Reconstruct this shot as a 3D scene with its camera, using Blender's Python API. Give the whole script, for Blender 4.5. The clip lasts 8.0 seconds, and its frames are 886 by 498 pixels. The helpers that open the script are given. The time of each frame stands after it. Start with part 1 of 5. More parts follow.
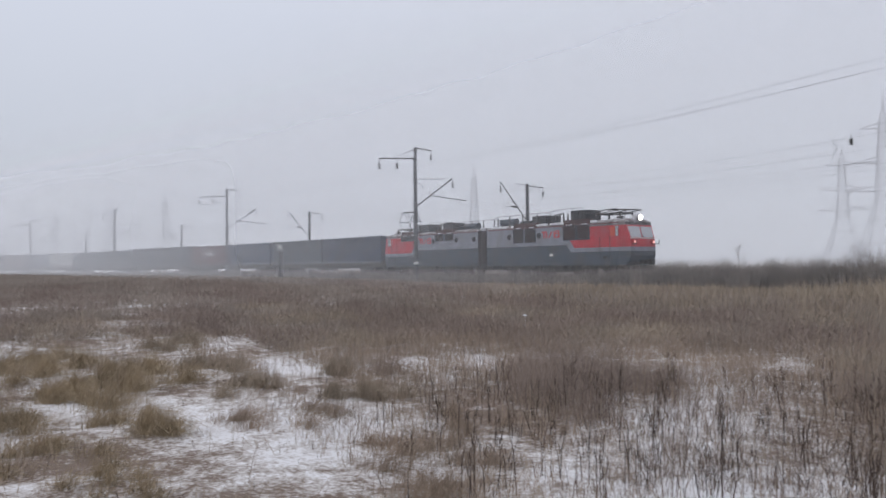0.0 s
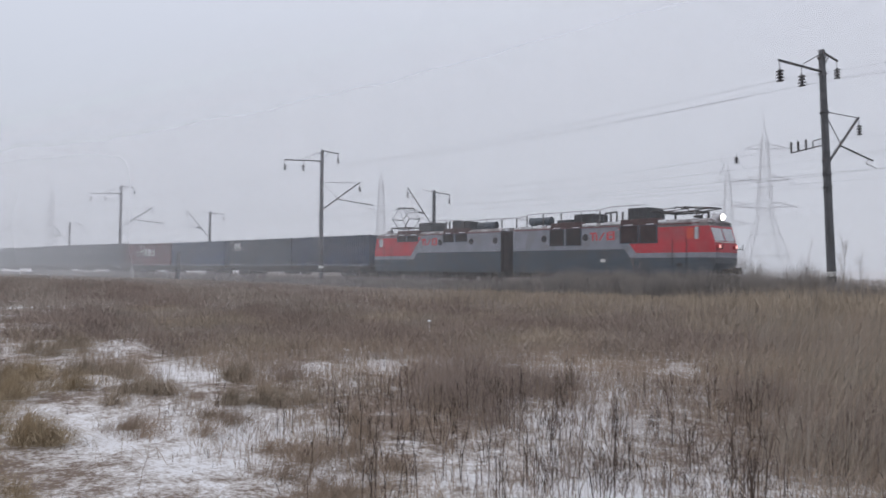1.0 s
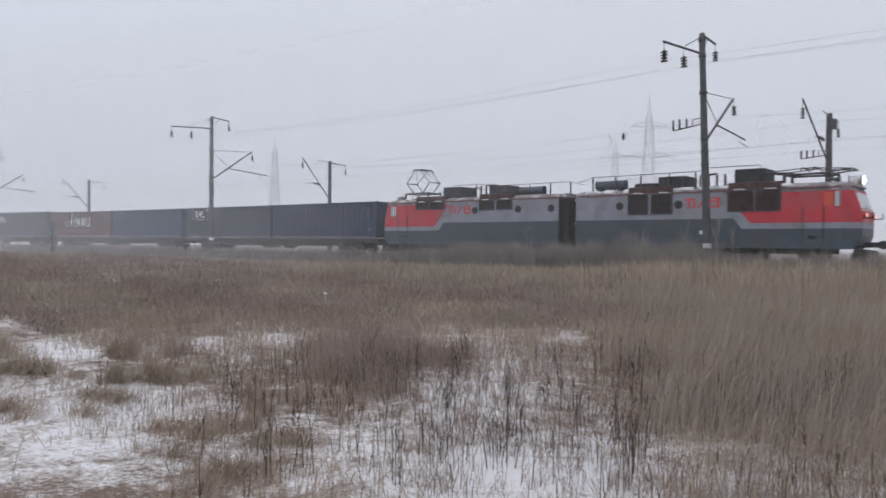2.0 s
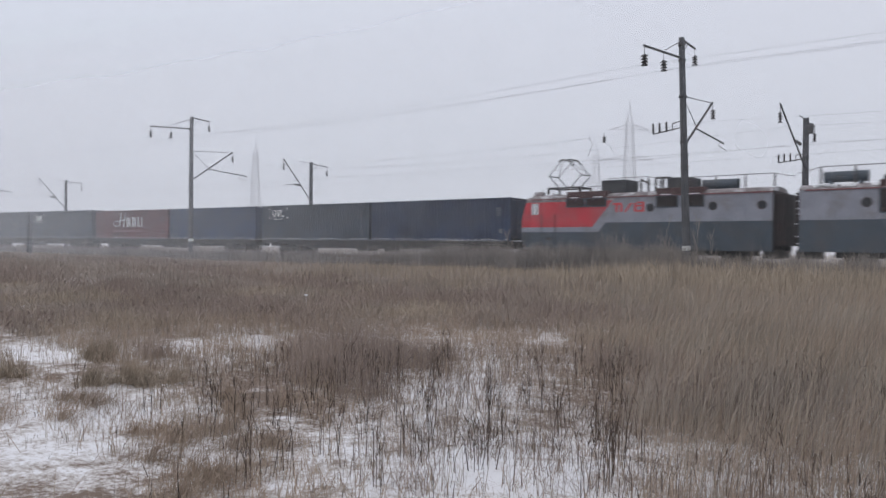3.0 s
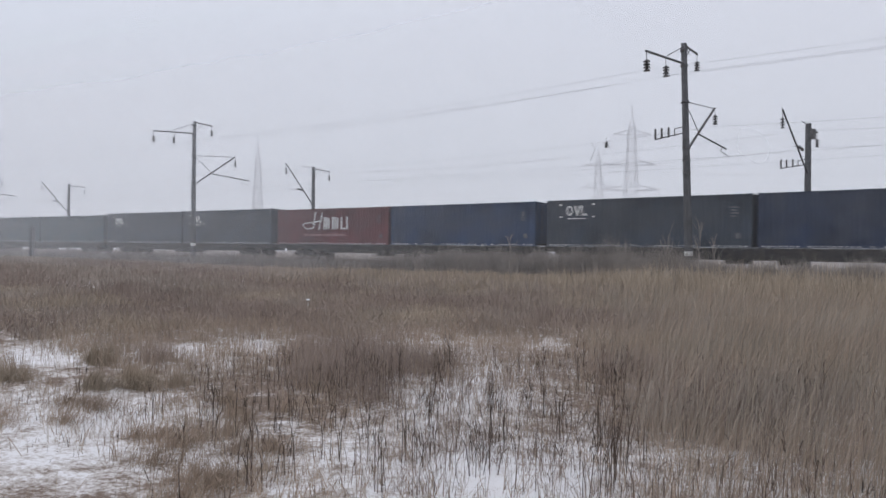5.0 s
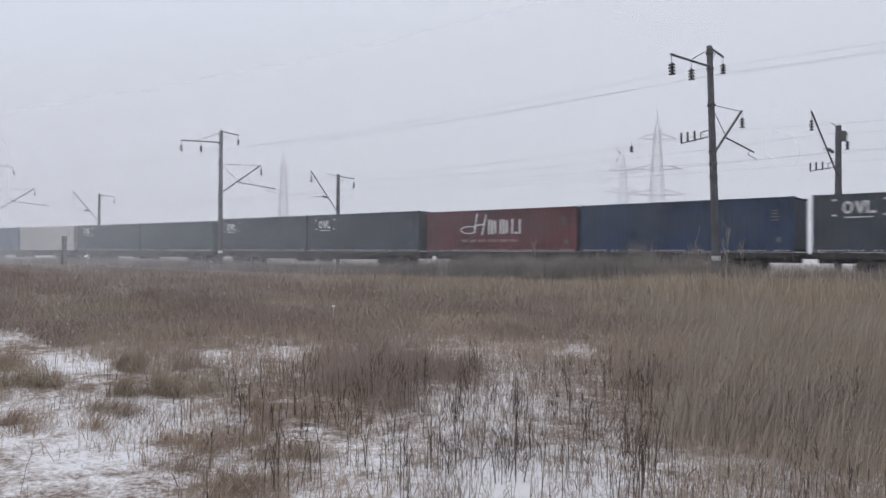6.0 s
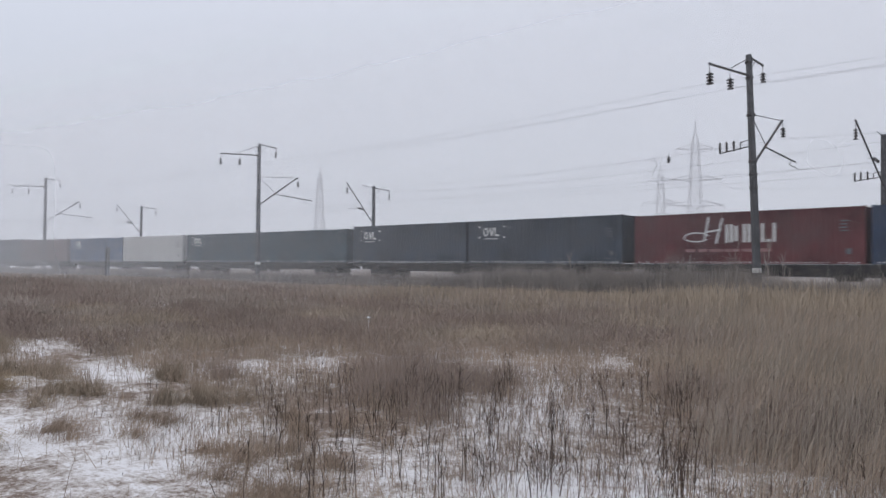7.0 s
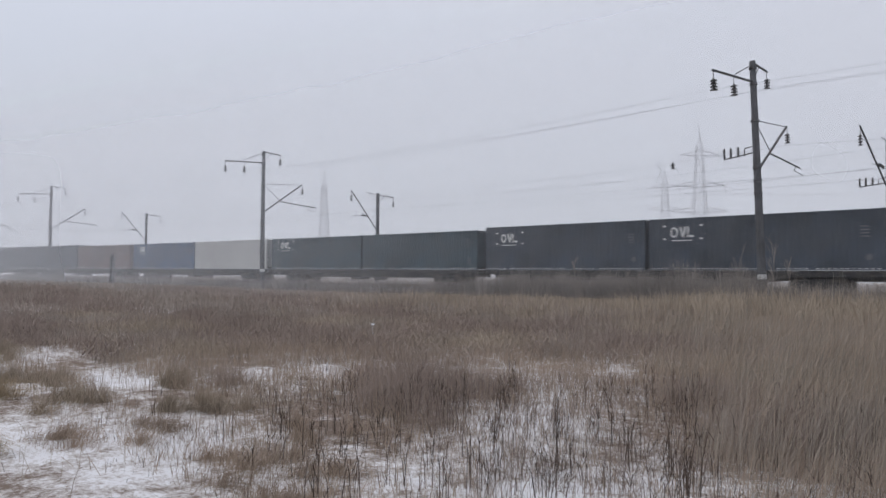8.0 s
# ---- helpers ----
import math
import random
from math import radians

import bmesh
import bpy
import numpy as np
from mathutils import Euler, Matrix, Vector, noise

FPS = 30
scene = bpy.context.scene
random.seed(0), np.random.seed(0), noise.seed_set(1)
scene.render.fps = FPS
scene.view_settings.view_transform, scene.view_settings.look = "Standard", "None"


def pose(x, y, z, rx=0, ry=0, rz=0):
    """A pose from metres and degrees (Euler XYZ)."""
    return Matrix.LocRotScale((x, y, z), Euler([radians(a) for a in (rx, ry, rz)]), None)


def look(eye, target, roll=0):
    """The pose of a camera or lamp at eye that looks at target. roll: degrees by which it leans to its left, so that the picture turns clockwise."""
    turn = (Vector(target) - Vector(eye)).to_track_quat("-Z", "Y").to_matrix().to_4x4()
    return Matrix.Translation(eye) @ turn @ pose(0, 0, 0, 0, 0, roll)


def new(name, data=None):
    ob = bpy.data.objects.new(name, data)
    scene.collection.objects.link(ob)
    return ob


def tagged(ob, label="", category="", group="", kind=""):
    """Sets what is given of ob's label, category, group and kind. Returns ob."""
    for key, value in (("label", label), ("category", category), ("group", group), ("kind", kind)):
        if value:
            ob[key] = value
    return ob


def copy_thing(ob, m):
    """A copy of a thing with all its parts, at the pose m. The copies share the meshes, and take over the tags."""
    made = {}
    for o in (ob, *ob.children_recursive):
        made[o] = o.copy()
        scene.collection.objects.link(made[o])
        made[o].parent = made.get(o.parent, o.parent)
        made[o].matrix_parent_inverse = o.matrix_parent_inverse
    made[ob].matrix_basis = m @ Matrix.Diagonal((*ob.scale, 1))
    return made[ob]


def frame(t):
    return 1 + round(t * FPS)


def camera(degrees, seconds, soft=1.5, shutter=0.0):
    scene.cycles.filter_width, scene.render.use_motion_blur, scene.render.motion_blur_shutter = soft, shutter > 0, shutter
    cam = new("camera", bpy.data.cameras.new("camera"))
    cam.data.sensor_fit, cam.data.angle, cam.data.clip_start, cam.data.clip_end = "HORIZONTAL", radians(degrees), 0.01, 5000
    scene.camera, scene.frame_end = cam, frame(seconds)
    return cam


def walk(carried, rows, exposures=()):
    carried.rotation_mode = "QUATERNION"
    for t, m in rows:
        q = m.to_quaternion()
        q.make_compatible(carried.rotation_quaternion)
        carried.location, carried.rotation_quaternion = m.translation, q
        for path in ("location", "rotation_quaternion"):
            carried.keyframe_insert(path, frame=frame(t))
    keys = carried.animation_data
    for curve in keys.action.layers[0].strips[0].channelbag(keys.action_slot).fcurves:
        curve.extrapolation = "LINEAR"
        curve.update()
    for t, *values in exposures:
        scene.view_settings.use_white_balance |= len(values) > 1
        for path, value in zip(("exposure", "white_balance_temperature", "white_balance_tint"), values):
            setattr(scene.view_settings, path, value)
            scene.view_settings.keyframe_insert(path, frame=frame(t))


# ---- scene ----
cam = camera(63.23, 8.0, soft=1.5, shutter=0.4)
EYE = 1.65
PATH = [
    (0.0, 58.07, 1.15, 0.62),
    (0.3, 55.87, 1.26, 0.12),
    (0.5, 54.52, 1.51, -0.17),
    (0.7, 52.79, 1.71, -0.36),
    (1.0, 50.57, 1.55, -0.38),
    (1.2, 49.22, 0.99, -0.40),
    (1.5, 46.47, 0.31, -0.38),
    (1.7, 44.22, -0.05, -0.51),
    (2.0, 42.36, -0.63, -0.40),
    (2.2, 41.01, -0.59, -0.41),
    (3.3, 40.89, -0.32, -0.59),
    (3.5, 40.87, -0.14, -0.65),
    (4.0, 40.74, -0.06, -0.76),
    (4.2, 40.80, -0.13, -0.75),
    (5.3, 41.40, 0.02, -0.54),
    (5.5, 42.39, 0.19, -0.47),
    (6.0, 43.00, 0.39, -0.33),
    (6.5, 44.52, 0.80, -0.41),
    (7.0, 45.77, 1.29, -0.42),
    (7.5, 46.03, 1.65, -0.41),
    (8.0, 46.10, 1.83, -0.33)
]
walk(cam, [(t, pose(0, 0, EYE, 90 + p, r, yw)) for t, yw, p, r in PATH],
     [(0.0, -0.14), (0.5, -0.14), (1.0, -0.12), (1.5, -0.1), (2.0, -0.06), (4.0, -0.02), (6.5, -0.04), (8.0, -0.14)])

# ---- world: overcast winter sky, thin wide sun behind cloud ----
SUN_EL, SUN_AZ = 28.0, 200.0
world = bpy.data.worlds.new("overcast_sky")
scene.world = world
world.use_nodes = True
wn, wl = world.node_tree.nodes, world.node_tree.links
for n in list(wn):
    wn.remove(n)
w_out = wn.new("ShaderNodeOutputWorld")
w_bg = wn.new("ShaderNodeBackground")
w_sky = wn.new("ShaderNodeTexSky")
w_sky.sky_type = "NISHITA"
w_sky.sun_disc = False
w_sky.sun_elevation, w_sky.sun_rotation = radians(SUN_EL), radians(SUN_AZ)
w_co = wn.new("ShaderNodeTexCoord")
w_sep = wn.new("ShaderNodeSeparateXYZ")
w_ramp = wn.new("ShaderNodeValToRGB")
w_noise = wn.new("ShaderNodeTexNoise")
w_noise.inputs["Scale"].default_value = 2.2
w_noise.inputs["Detail"].default_value = 4
w_mul = wn.new("ShaderNodeMix")
w_mul.data_type, w_mul.blend_type = "RGBA", "MULTIPLY"
w_cl = wn.new("ShaderNodeValToRGB")
w_cl.color_ramp.elements[0].color = (0.95, 0.955, 0.96, 1)
w_cl.color_ramp.elements[1].color = (1.05, 1.045, 1.04, 1)
els = w_ramp.color_ramp.elements
els[0].position, els[0].color = 0.0, (0.575, 0.61, 0.69, 1)
els[1].position, els[1].color = 1.0, (1.02, 1.04, 1.12, 1)
e = els.new(0.12); e.color = (0.60, 0.637, 0.722, 1)
e = els.new(0.33); e.color = (0.705, 0.746, 0.858, 1)
w_mix = wn.new("ShaderNodeMix")
w_mix.data_type = "RGBA"
w_mix.inputs[0].default_value = 0.004
wl.new(w_co.outputs["Generated"], w_sep.inputs[0])
wl.new(w_co.outputs["Generated"], w_noise.inputs["Vector"])
wl.new(w_sep.outputs["Z"], w_ramp.inputs[0])
wl.new(w_noise.outputs[0], w_cl.inputs[0])
w_mul.inputs[0].default_value = 1.0
wl.new(w_ramp.outputs[0], w_mul.inputs[6])
wl.new(w_cl.outputs[0], w_mul.inputs[7])
wl.new(w_mul.outputs[2], w_mix.inputs[6])
wl.new(w_sky.outputs[0], w_mix.inputs[7])
wl.new(w_mix.outputs[2], w_bg.inputs[0])
w_bg.inputs[1].default_value = 1.0
wl.new(w_bg.outputs[0], w_out.inputs[0])
sun_data = bpy.data.lights.new("sun", "SUN")
sun_data.energy, sun_data.angle, sun_data.color = 0.5, radians(30), (1.0, 0.97, 0.93)
sun_ob = new("sun", sun_data)
sun_ob.matrix_basis = look((0, 0, 50), Vector((0, 0, 50)) + Vector((-math.sin(radians(SUN_AZ)) , -math.cos(radians(SUN_AZ)), -math.tan(radians(SUN_EL)))))


# ---- materials ----
def mat(name, color, rough=0.7, metal=0.0, vary=0.25, scale=6.0, bump=0.0, fine=60.0, dirt=None, dirt_amount=0.4, per=None, spec=0.3, gloss_var=0.1, each=0.6):
    """Procedural surface: base colour with broad and fine variation, dirt patches and a little relief."""
    m = bpy.data.materials.new(name)
    m.use_nodes = True
    nt = m.node_tree
    N, L = nt.nodes, nt.links
    b = N["Principled BSDF"]
    b.inputs["Metallic"].default_value = metal
    b.inputs["Specular IOR Level"].default_value = spec
    co = N.new("ShaderNodeTexCoord")
    big = N.new("ShaderNodeTexNoise")
    big.inputs["Scale"].default_value, big.inputs["Detail"].default_value = scale, 6
    small = N.new("ShaderNodeTexNoise")
    small.inputs["Scale"].default_value, small.inputs["Detail"].default_value = fine, 3
    L.new(co.outputs["Object"], big.inputs["Vector"])
    L.new(co.outputs["Object"], small.inputs["Vector"])
    ramp = N.new("ShaderNodeValToRGB")
    ramp.color_ramp.elements[0].position, ramp.color_ramp.elements[1].position = 0.3, 0.72
    ramp.color_ramp.elements[0].color = (*[c * (1 - vary) for c in color], 1)
    ramp.color_ramp.elements[1].color = (*[min(1, c * (1 + vary)) for c in color], 1)
    add = N.new("ShaderNodeMath")
    add.operation = "MULTIPLY_ADD"
    add.inputs[1].default_value, add.inputs[2].default_value = 0.3, -0.15
    L.new(small.outputs[0], add.inputs[0])
    tot = N.new("ShaderNodeMath")
    tot.operation = "ADD"
    L.new(big.outputs[0], tot.inputs[0])
    L.new(add.outputs[0], tot.inputs[1])
    src = tot
    if per:
        geo = N.new("ShaderNodeNewGeometry" if per == "island" else "ShaderNodeObjectInfo")
        pm = N.new("ShaderNodeMath")
        pm.operation = "MULTIPLY_ADD"
        pm.inputs[1].default_value, pm.inputs[2].default_value = each, -each / 2
        L.new(geo.outputs["Random Per Island" if per == "island" else "Random"], pm.inputs[0])
        s2 = N.new("ShaderNodeMath")
        s2.operation = "ADD"
        L.new(src.outputs[0], s2.inputs[0])
        L.new(pm.outputs[0], s2.inputs[1])
        src = s2
    L.new(src.outputs[0], ramp.inputs[0])
    col = ramp.outputs[0]
    if dirt:
        dn = N.new("ShaderNodeTexNoise")
        dn.inputs["Scale"].default_value, dn.inputs["Detail"].default_value, dn.inputs["Roughness"].default_value = scale * 0.6, 8, 0.65
        mp = N.new("ShaderNodeMapping")
        mp.inputs["Location"].default_value = (13.1, 4.7, 9.2)
        L.new(co.outputs["Object"], mp.inputs["Vector"])
        L.new(mp.outputs[0], dn.inputs["Vector"])
        dr = N.new("ShaderNodeValToRGB")
        dr.color_ramp.elements[0].position, dr.color_ramp.elements[1].position = 0.62 - 0.3 * dirt_amount, 0.78 - 0.2 * dirt_amount
        L.new(dn.outputs[0], dr.inputs[0])
        mx = N.new("ShaderNodeMix")
        mx.data_type = "RGBA"
        L.new(dr.outputs[0], mx.inputs[0])
        L.new(col, mx.inputs[6])
        mx.inputs[7].default_value = (*dirt, 1)
        col = mx.outputs[2]
    L.new(col, b.inputs["Base Color"])
    rr = N.new("ShaderNodeMath")
    rr.operation = "MULTIPLY_ADD"
    rr.inputs[1].default_value, rr.inputs[2].default_value = gloss_var, rough - gloss_var / 2
    L.new(big.outputs[0], rr.inputs[0])
    L.new(rr.outputs[0], b.inputs["Roughness"])
    if bump:
        bp = N.new("ShaderNodeBump")
        bp.inputs["Strength"].default_value, bp.inputs["Distance"].default_value = 0.6, bump
        L.new(tot.outputs[0], bp.inputs["Height"])
        L.new(bp.outputs[0], b.inputs["Normal"])
    return m


def glow(name, color, strength):
    m = bpy.data.materials.new(name)
    m.use_nodes = True
    b = m.node_tree.nodes["Principled BSDF"]
    b.inputs["Base Color"].default_value = (*color, 1)
    b.inputs["Emission Color"].default_value = (*color, 1)
    b.inputs["Emission Strength"].default_value = strength
    return m


def glass(name, color=(0.05, 0.055, 0.06), rough=0.08):
    m = bpy.data.materials.new(name)
    m.use_nodes = True
    b = m.node_tree.nodes["Principled BSDF"]
    b.inputs["Base Color"].default_value = (*color, 1)
    b.inputs["Roughness"].default_value = rough
    b.inputs["Specular IOR Level"].default_value = 0.7
    return m


def snow_ground():
    """Thin snow over trodden litter and bare earth, patchy at two scales."""
    m = bpy.data.materials.new("snowy_ground")
    m.use_nodes = True
    N, L = m.node_tree.nodes, m.node_tree.links
    b = N["Principled BSDF"]
    b.inputs["Roughness"].default_value = 0.85
    b.inputs["Specular IOR Level"].default_value = 0.2
    co = N.new("ShaderNodeTexCoord")
    outs = []
    for sc, det, ro in ((0.35, 4, 0.5), (3.2, 8, 0.7), (22.0, 6, 0.7)):
        n = N.new("ShaderNodeTexNoise")
        n.inputs["Scale"].default_value, n.inputs["Detail"].default_value, n.inputs["Roughness"].default_value = sc, det, ro
        L.new(co.outputs["Object"], n.inputs["Vector"])
        outs.append(n.outputs[0])
    a = N.new("ShaderNodeMath"); a.operation = "MULTIPLY_ADD"
    a.inputs[1].default_value = 0.8
    L.new(outs[1], a.inputs[0]); L.new(outs[0], a.inputs[2])
    c = N.new("ShaderNodeMath"); c.operation = "MULTIPLY_ADD"
    c.inputs[1].default_value = 0.7
    L.new(outs[2], c.inputs[0]); L.new(a.outputs[0], c.inputs[2])
    r = N.new("ShaderNodeValToRGB")
    el = r.color_ramp.elements
    el.new(0.628)
    el[0].position, el[1].position, el[2].position = 0.572, 0.628, 0.694
    el[0].color, el[1].color, el[2].color = (0.82, 0.81, 0.83, 1), (0.56, 0.52, 0.50, 1), (0.20, 0.15, 0.12, 1)
    # the three noises add up to about 1.25: bring that into the ramp's range
    sc = N.new("ShaderNodeMath"); sc.operation = "MULTIPLY"
    sc.inputs[1].default_value = 0.5
    L.new(c.outputs[0], sc.inputs[0])
    L.new(sc.outputs[0], r.inputs[0])
    L.new(r.outputs[0], b.inputs["Base Color"])
    bp = N.new("ShaderNodeBump")
    bp.inputs["Strength"].default_value, bp.inputs["Distance"].default_value = 0.7, 0.05
    L.new(c.outputs[0], bp.inputs["Height"])
    L.new(bp.outputs[0], b.inputs["Normal"])
    return m


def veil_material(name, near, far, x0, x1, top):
    """Distance haze as a sheet: scatters a share of the light and lets the rest through, denser along -x."""
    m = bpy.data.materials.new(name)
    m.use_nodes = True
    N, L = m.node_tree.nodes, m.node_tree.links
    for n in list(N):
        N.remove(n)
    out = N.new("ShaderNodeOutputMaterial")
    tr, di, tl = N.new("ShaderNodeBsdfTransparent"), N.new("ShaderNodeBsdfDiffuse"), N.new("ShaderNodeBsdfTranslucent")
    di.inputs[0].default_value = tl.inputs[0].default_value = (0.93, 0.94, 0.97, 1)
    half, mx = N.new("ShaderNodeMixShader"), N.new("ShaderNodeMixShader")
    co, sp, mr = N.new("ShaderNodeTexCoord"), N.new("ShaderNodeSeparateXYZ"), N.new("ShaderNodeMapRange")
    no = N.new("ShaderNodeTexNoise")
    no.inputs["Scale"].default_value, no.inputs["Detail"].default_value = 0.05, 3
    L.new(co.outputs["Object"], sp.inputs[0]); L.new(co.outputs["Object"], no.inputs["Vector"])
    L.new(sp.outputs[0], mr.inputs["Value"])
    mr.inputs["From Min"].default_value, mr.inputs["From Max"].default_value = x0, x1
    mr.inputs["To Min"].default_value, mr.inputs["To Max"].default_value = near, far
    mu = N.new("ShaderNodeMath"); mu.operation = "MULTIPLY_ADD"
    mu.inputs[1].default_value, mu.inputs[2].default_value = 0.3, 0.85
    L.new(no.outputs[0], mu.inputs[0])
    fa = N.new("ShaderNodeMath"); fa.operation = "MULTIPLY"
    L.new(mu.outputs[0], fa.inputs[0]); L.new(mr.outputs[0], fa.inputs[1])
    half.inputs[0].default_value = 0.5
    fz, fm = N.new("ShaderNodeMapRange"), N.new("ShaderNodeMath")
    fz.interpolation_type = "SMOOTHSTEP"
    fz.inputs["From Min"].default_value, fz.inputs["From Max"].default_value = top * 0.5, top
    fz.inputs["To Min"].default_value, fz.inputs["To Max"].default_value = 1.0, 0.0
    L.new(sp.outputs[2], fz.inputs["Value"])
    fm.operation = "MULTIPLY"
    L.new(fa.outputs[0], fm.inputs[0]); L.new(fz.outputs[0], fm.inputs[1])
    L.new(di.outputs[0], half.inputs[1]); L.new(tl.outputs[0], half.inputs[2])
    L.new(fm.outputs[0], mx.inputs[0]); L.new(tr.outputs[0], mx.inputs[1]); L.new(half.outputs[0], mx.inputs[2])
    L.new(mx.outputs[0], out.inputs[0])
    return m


M_GROUND = snow_ground()
M_BALLAST = mat("ballast_stone", (0.20, 0.19, 0.18), 0.9, vary=0.5, scale=9, bump=0.04, dirt=(0.8, 0.8, 0.83), dirt_amount=0.55)
M_SLEEPER = mat("concrete_sleeper", (0.30, 0.29, 0.28), 0.9, vary=0.25, dirt=(0.8, 0.8, 0.83), dirt_amount=0.5)
M_RAIL = mat("rusty_rail", (0.12, 0.07, 0.05), 0.55, 0.7)
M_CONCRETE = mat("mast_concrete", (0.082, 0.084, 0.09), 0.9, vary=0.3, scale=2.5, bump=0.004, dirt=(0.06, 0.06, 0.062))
M_WHITE = mat("white_paint", (0.62, 0.62, 0.61), 0.7, vary=0.12, dirt=(0.3, 0.29, 0.27), dirt_amount=0.3)
M_STEEL = mat("weathered_steel", (0.075, 0.075, 0.08), 0.6, 0.4, vary=0.35, dirt=(0.08, 0.05, 0.035), dirt_amount=0.4)
M_INSULATOR = mat("brown_porcelain", (0.035, 0.03, 0.03), 0.35, vary=0.3, spec=0.5)
M_WIRE = mat("wire_metal", (0.10, 0.10, 0.105), 0.5, 0.5)
M_PYLON = mat("galvanised_lattice", (0.20, 0.205, 0.215), 0.6, 0.4, vary=0.2)
M_UNDER = mat("sooty_running_gear", (0.03, 0.029, 0.03), 0.75, 0.2, vary=0.5, dirt=(0.07, 0.06, 0.052), dirt_amount=0.45)
M_WHEEL = mat("wheel_steel", (0.10, 0.085, 0.075), 0.5, 0.7)
M_LOCO_DARK = mat("loco_dark_grey", (0.046, 0.062, 0.080), 0.5, vary=0.2, scale=1.3, dirt=(0.062, 0.064, 0.07), dirt_amount=0.5)
M_LOCO_LIGHT = mat("loco_light_grey", (0.222, 0.230, 0.270), 0.5, vary=0.14, scale=1.5, dirt=(0.165, 0.155, 0.165), dirt_amount=0.45)
M_LOCO_RED = mat("loco_red", (0.44, 0.028, 0.042), 0.42, vary=0.18, scale=1.5, dirt=(0.30, 0.065, 0.075), dirt_amount=0.5)
M_LOCO_ROOF = mat("loco_roof", (0.19, 0.165, 0.165), 0.75, vary=0.35, scale=2.0, dirt=(0.70, 0.70, 0.73), dirt_amount=0.36)
M_LOUVRE = mat("louvre_dark", (0.035, 0.028, 0.028), 0.7, vary=0.35, dirt=(0.075, 0.045, 0.04), dirt_amount=0.4)
M_ORANGE = mat("orange_curtain", (0.52, 0.075, 0.045), 0.6, vary=0.1)
M_GUTTER = mat("gutter_maroon", (0.15, 0.045, 0.05), 0.6, vary=0.3, dirt=(0.10, 0.08, 0.08))
M_FAINT = mat("faded_stencil", (0.115, 0.12, 0.13), 0.7, vary=0.2)
M_LOGO_RED = mat("logo_red", (0.48, 0.06, 0.07), 0.5, vary=0.1)
M_LOGO_WHITE = mat("logo_white", (0.58, 0.58, 0.58), 0.6, vary=0.15, dirt=(0.3, 0.28, 0.27), dirt_amount=0.3)
M_SLOGAN = mat("faded_slogan", (0.26, 0.15, 0.15), 0.7, vary=0.25, dirt=(0.16, 0.07, 0.07), dirt_amount=0.4)
M_GLASS = glass("cab_glass")
M_PORT = glass("porthole_glass", (0.018, 0.02, 0.024), 0.45)
M_PORT.node_tree.nodes["Principled BSDF"].inputs["Specular IOR Level"].default_value = 0.25
# pale, mostly metallic base puts the sky's brightness into the glass
M_SCREEN = glass("sky_pale_glass", (0.42, 0.42, 0.44), 0.12)
M_SCREEN.node_tree.nodes["Principled BSDF"].inputs["Metallic"].default_value = 0.7
M_HOOD = mat("hood_blue_grey", (0.036, 0.038, 0.042), 0.7, vary=0.3, scale=2.0, dirt=(0.07, 0.06, 0.06), dirt_amount=0.35)
M_GRILLE = mat("grille_maroon", (0.062, 0.034, 0.034), 0.75, vary=0.35, scale=2.0, dirt=(0.10, 0.055, 0.052), dirt_amount=0.4)
M_LAMP = glow("headlight_glow", (1.0, 0.97, 0.9), 9.0)
M_LAMP_RED = glow("marker_glow", (1.0, 0.45, 0.4), 0.9)
M_SNOW = mat("lying_snow", (0.80, 0.81, 0.84), 0.85, vary=0.06, scale=3, bump=0.02)
M_REED = mat("dry_reed", (0.335, 0.288, 0.252), 0.9, vary=0.24, scale=0.22, fine=2, per="island", spec=0.1, each=0.22)
M_TAN = mat("tan_grass", (0.372, 0.310, 0.246), 0.9, vary=0.26, scale=0.5, fine=3, per="island", spec=0.1, each=0.3)
M_BRUSH = mat("russet_brush", (0.282, 0.228, 0.200), 0.9, vary=0.24, scale=0.3, fine=2, per="island", spec=0.1, each=0.22)
M_OLIVE = mat("olive_grass", (0.365, 0.290, 0.200), 0.9, vary=0.28, scale=0.6, fine=3, per="island", spec=0.1, each=0.35)
M_LEAN = mat("grey_tan_grass", (0.305, 0.268, 0.230), 0.9, vary=0.3, scale=0.45, fine=2, per="island", spec=0.1, each=0.3)
M_LITTER = mat("warm_dry_grass", (0.345, 0.272, 0.216), 0.9, vary=0.26, scale=0.7, fine=3, per="island", spec=0.1, each=0.3)
M_STALK = mat("dark_stalk", (0.082, 0.063, 0.053), 0.9, vary=0.5, scale=0.6, fine=4, per="island", spec=0.1)
M_WEED = mat("grey_weed", (0.225, 0.200, 0.180), 0.9, vary=0.35, scale=0.4, fine=4, per="island", spec=0.1, each=0.35)


# ---- building helpers ----
def thing(name, label, category, group="", at=None):
    ob = tagged(new(name), label, category, group)
    if at is not None:
        ob.matrix_basis = at
    return ob


def mesh_of(bm, name, material, smooth=False):
    bmesh.ops.recalc_face_normals(bm, faces=bm.faces)
    me = bpy.data.meshes.new(name)
    bm.to_mesh(me)
    bm.free()
    me.materials.append(material)
    if smooth:
        me.shade_smooth()
    return me


def part(name, bm, material, parent, label="", smooth=False):
    ob = new(name, mesh_of(bm, name, material, smooth) if not isinstance(bm, bpy.types.Mesh) else bm)
    ob.parent = parent
    if label:
        ob["label"] = label
    return ob


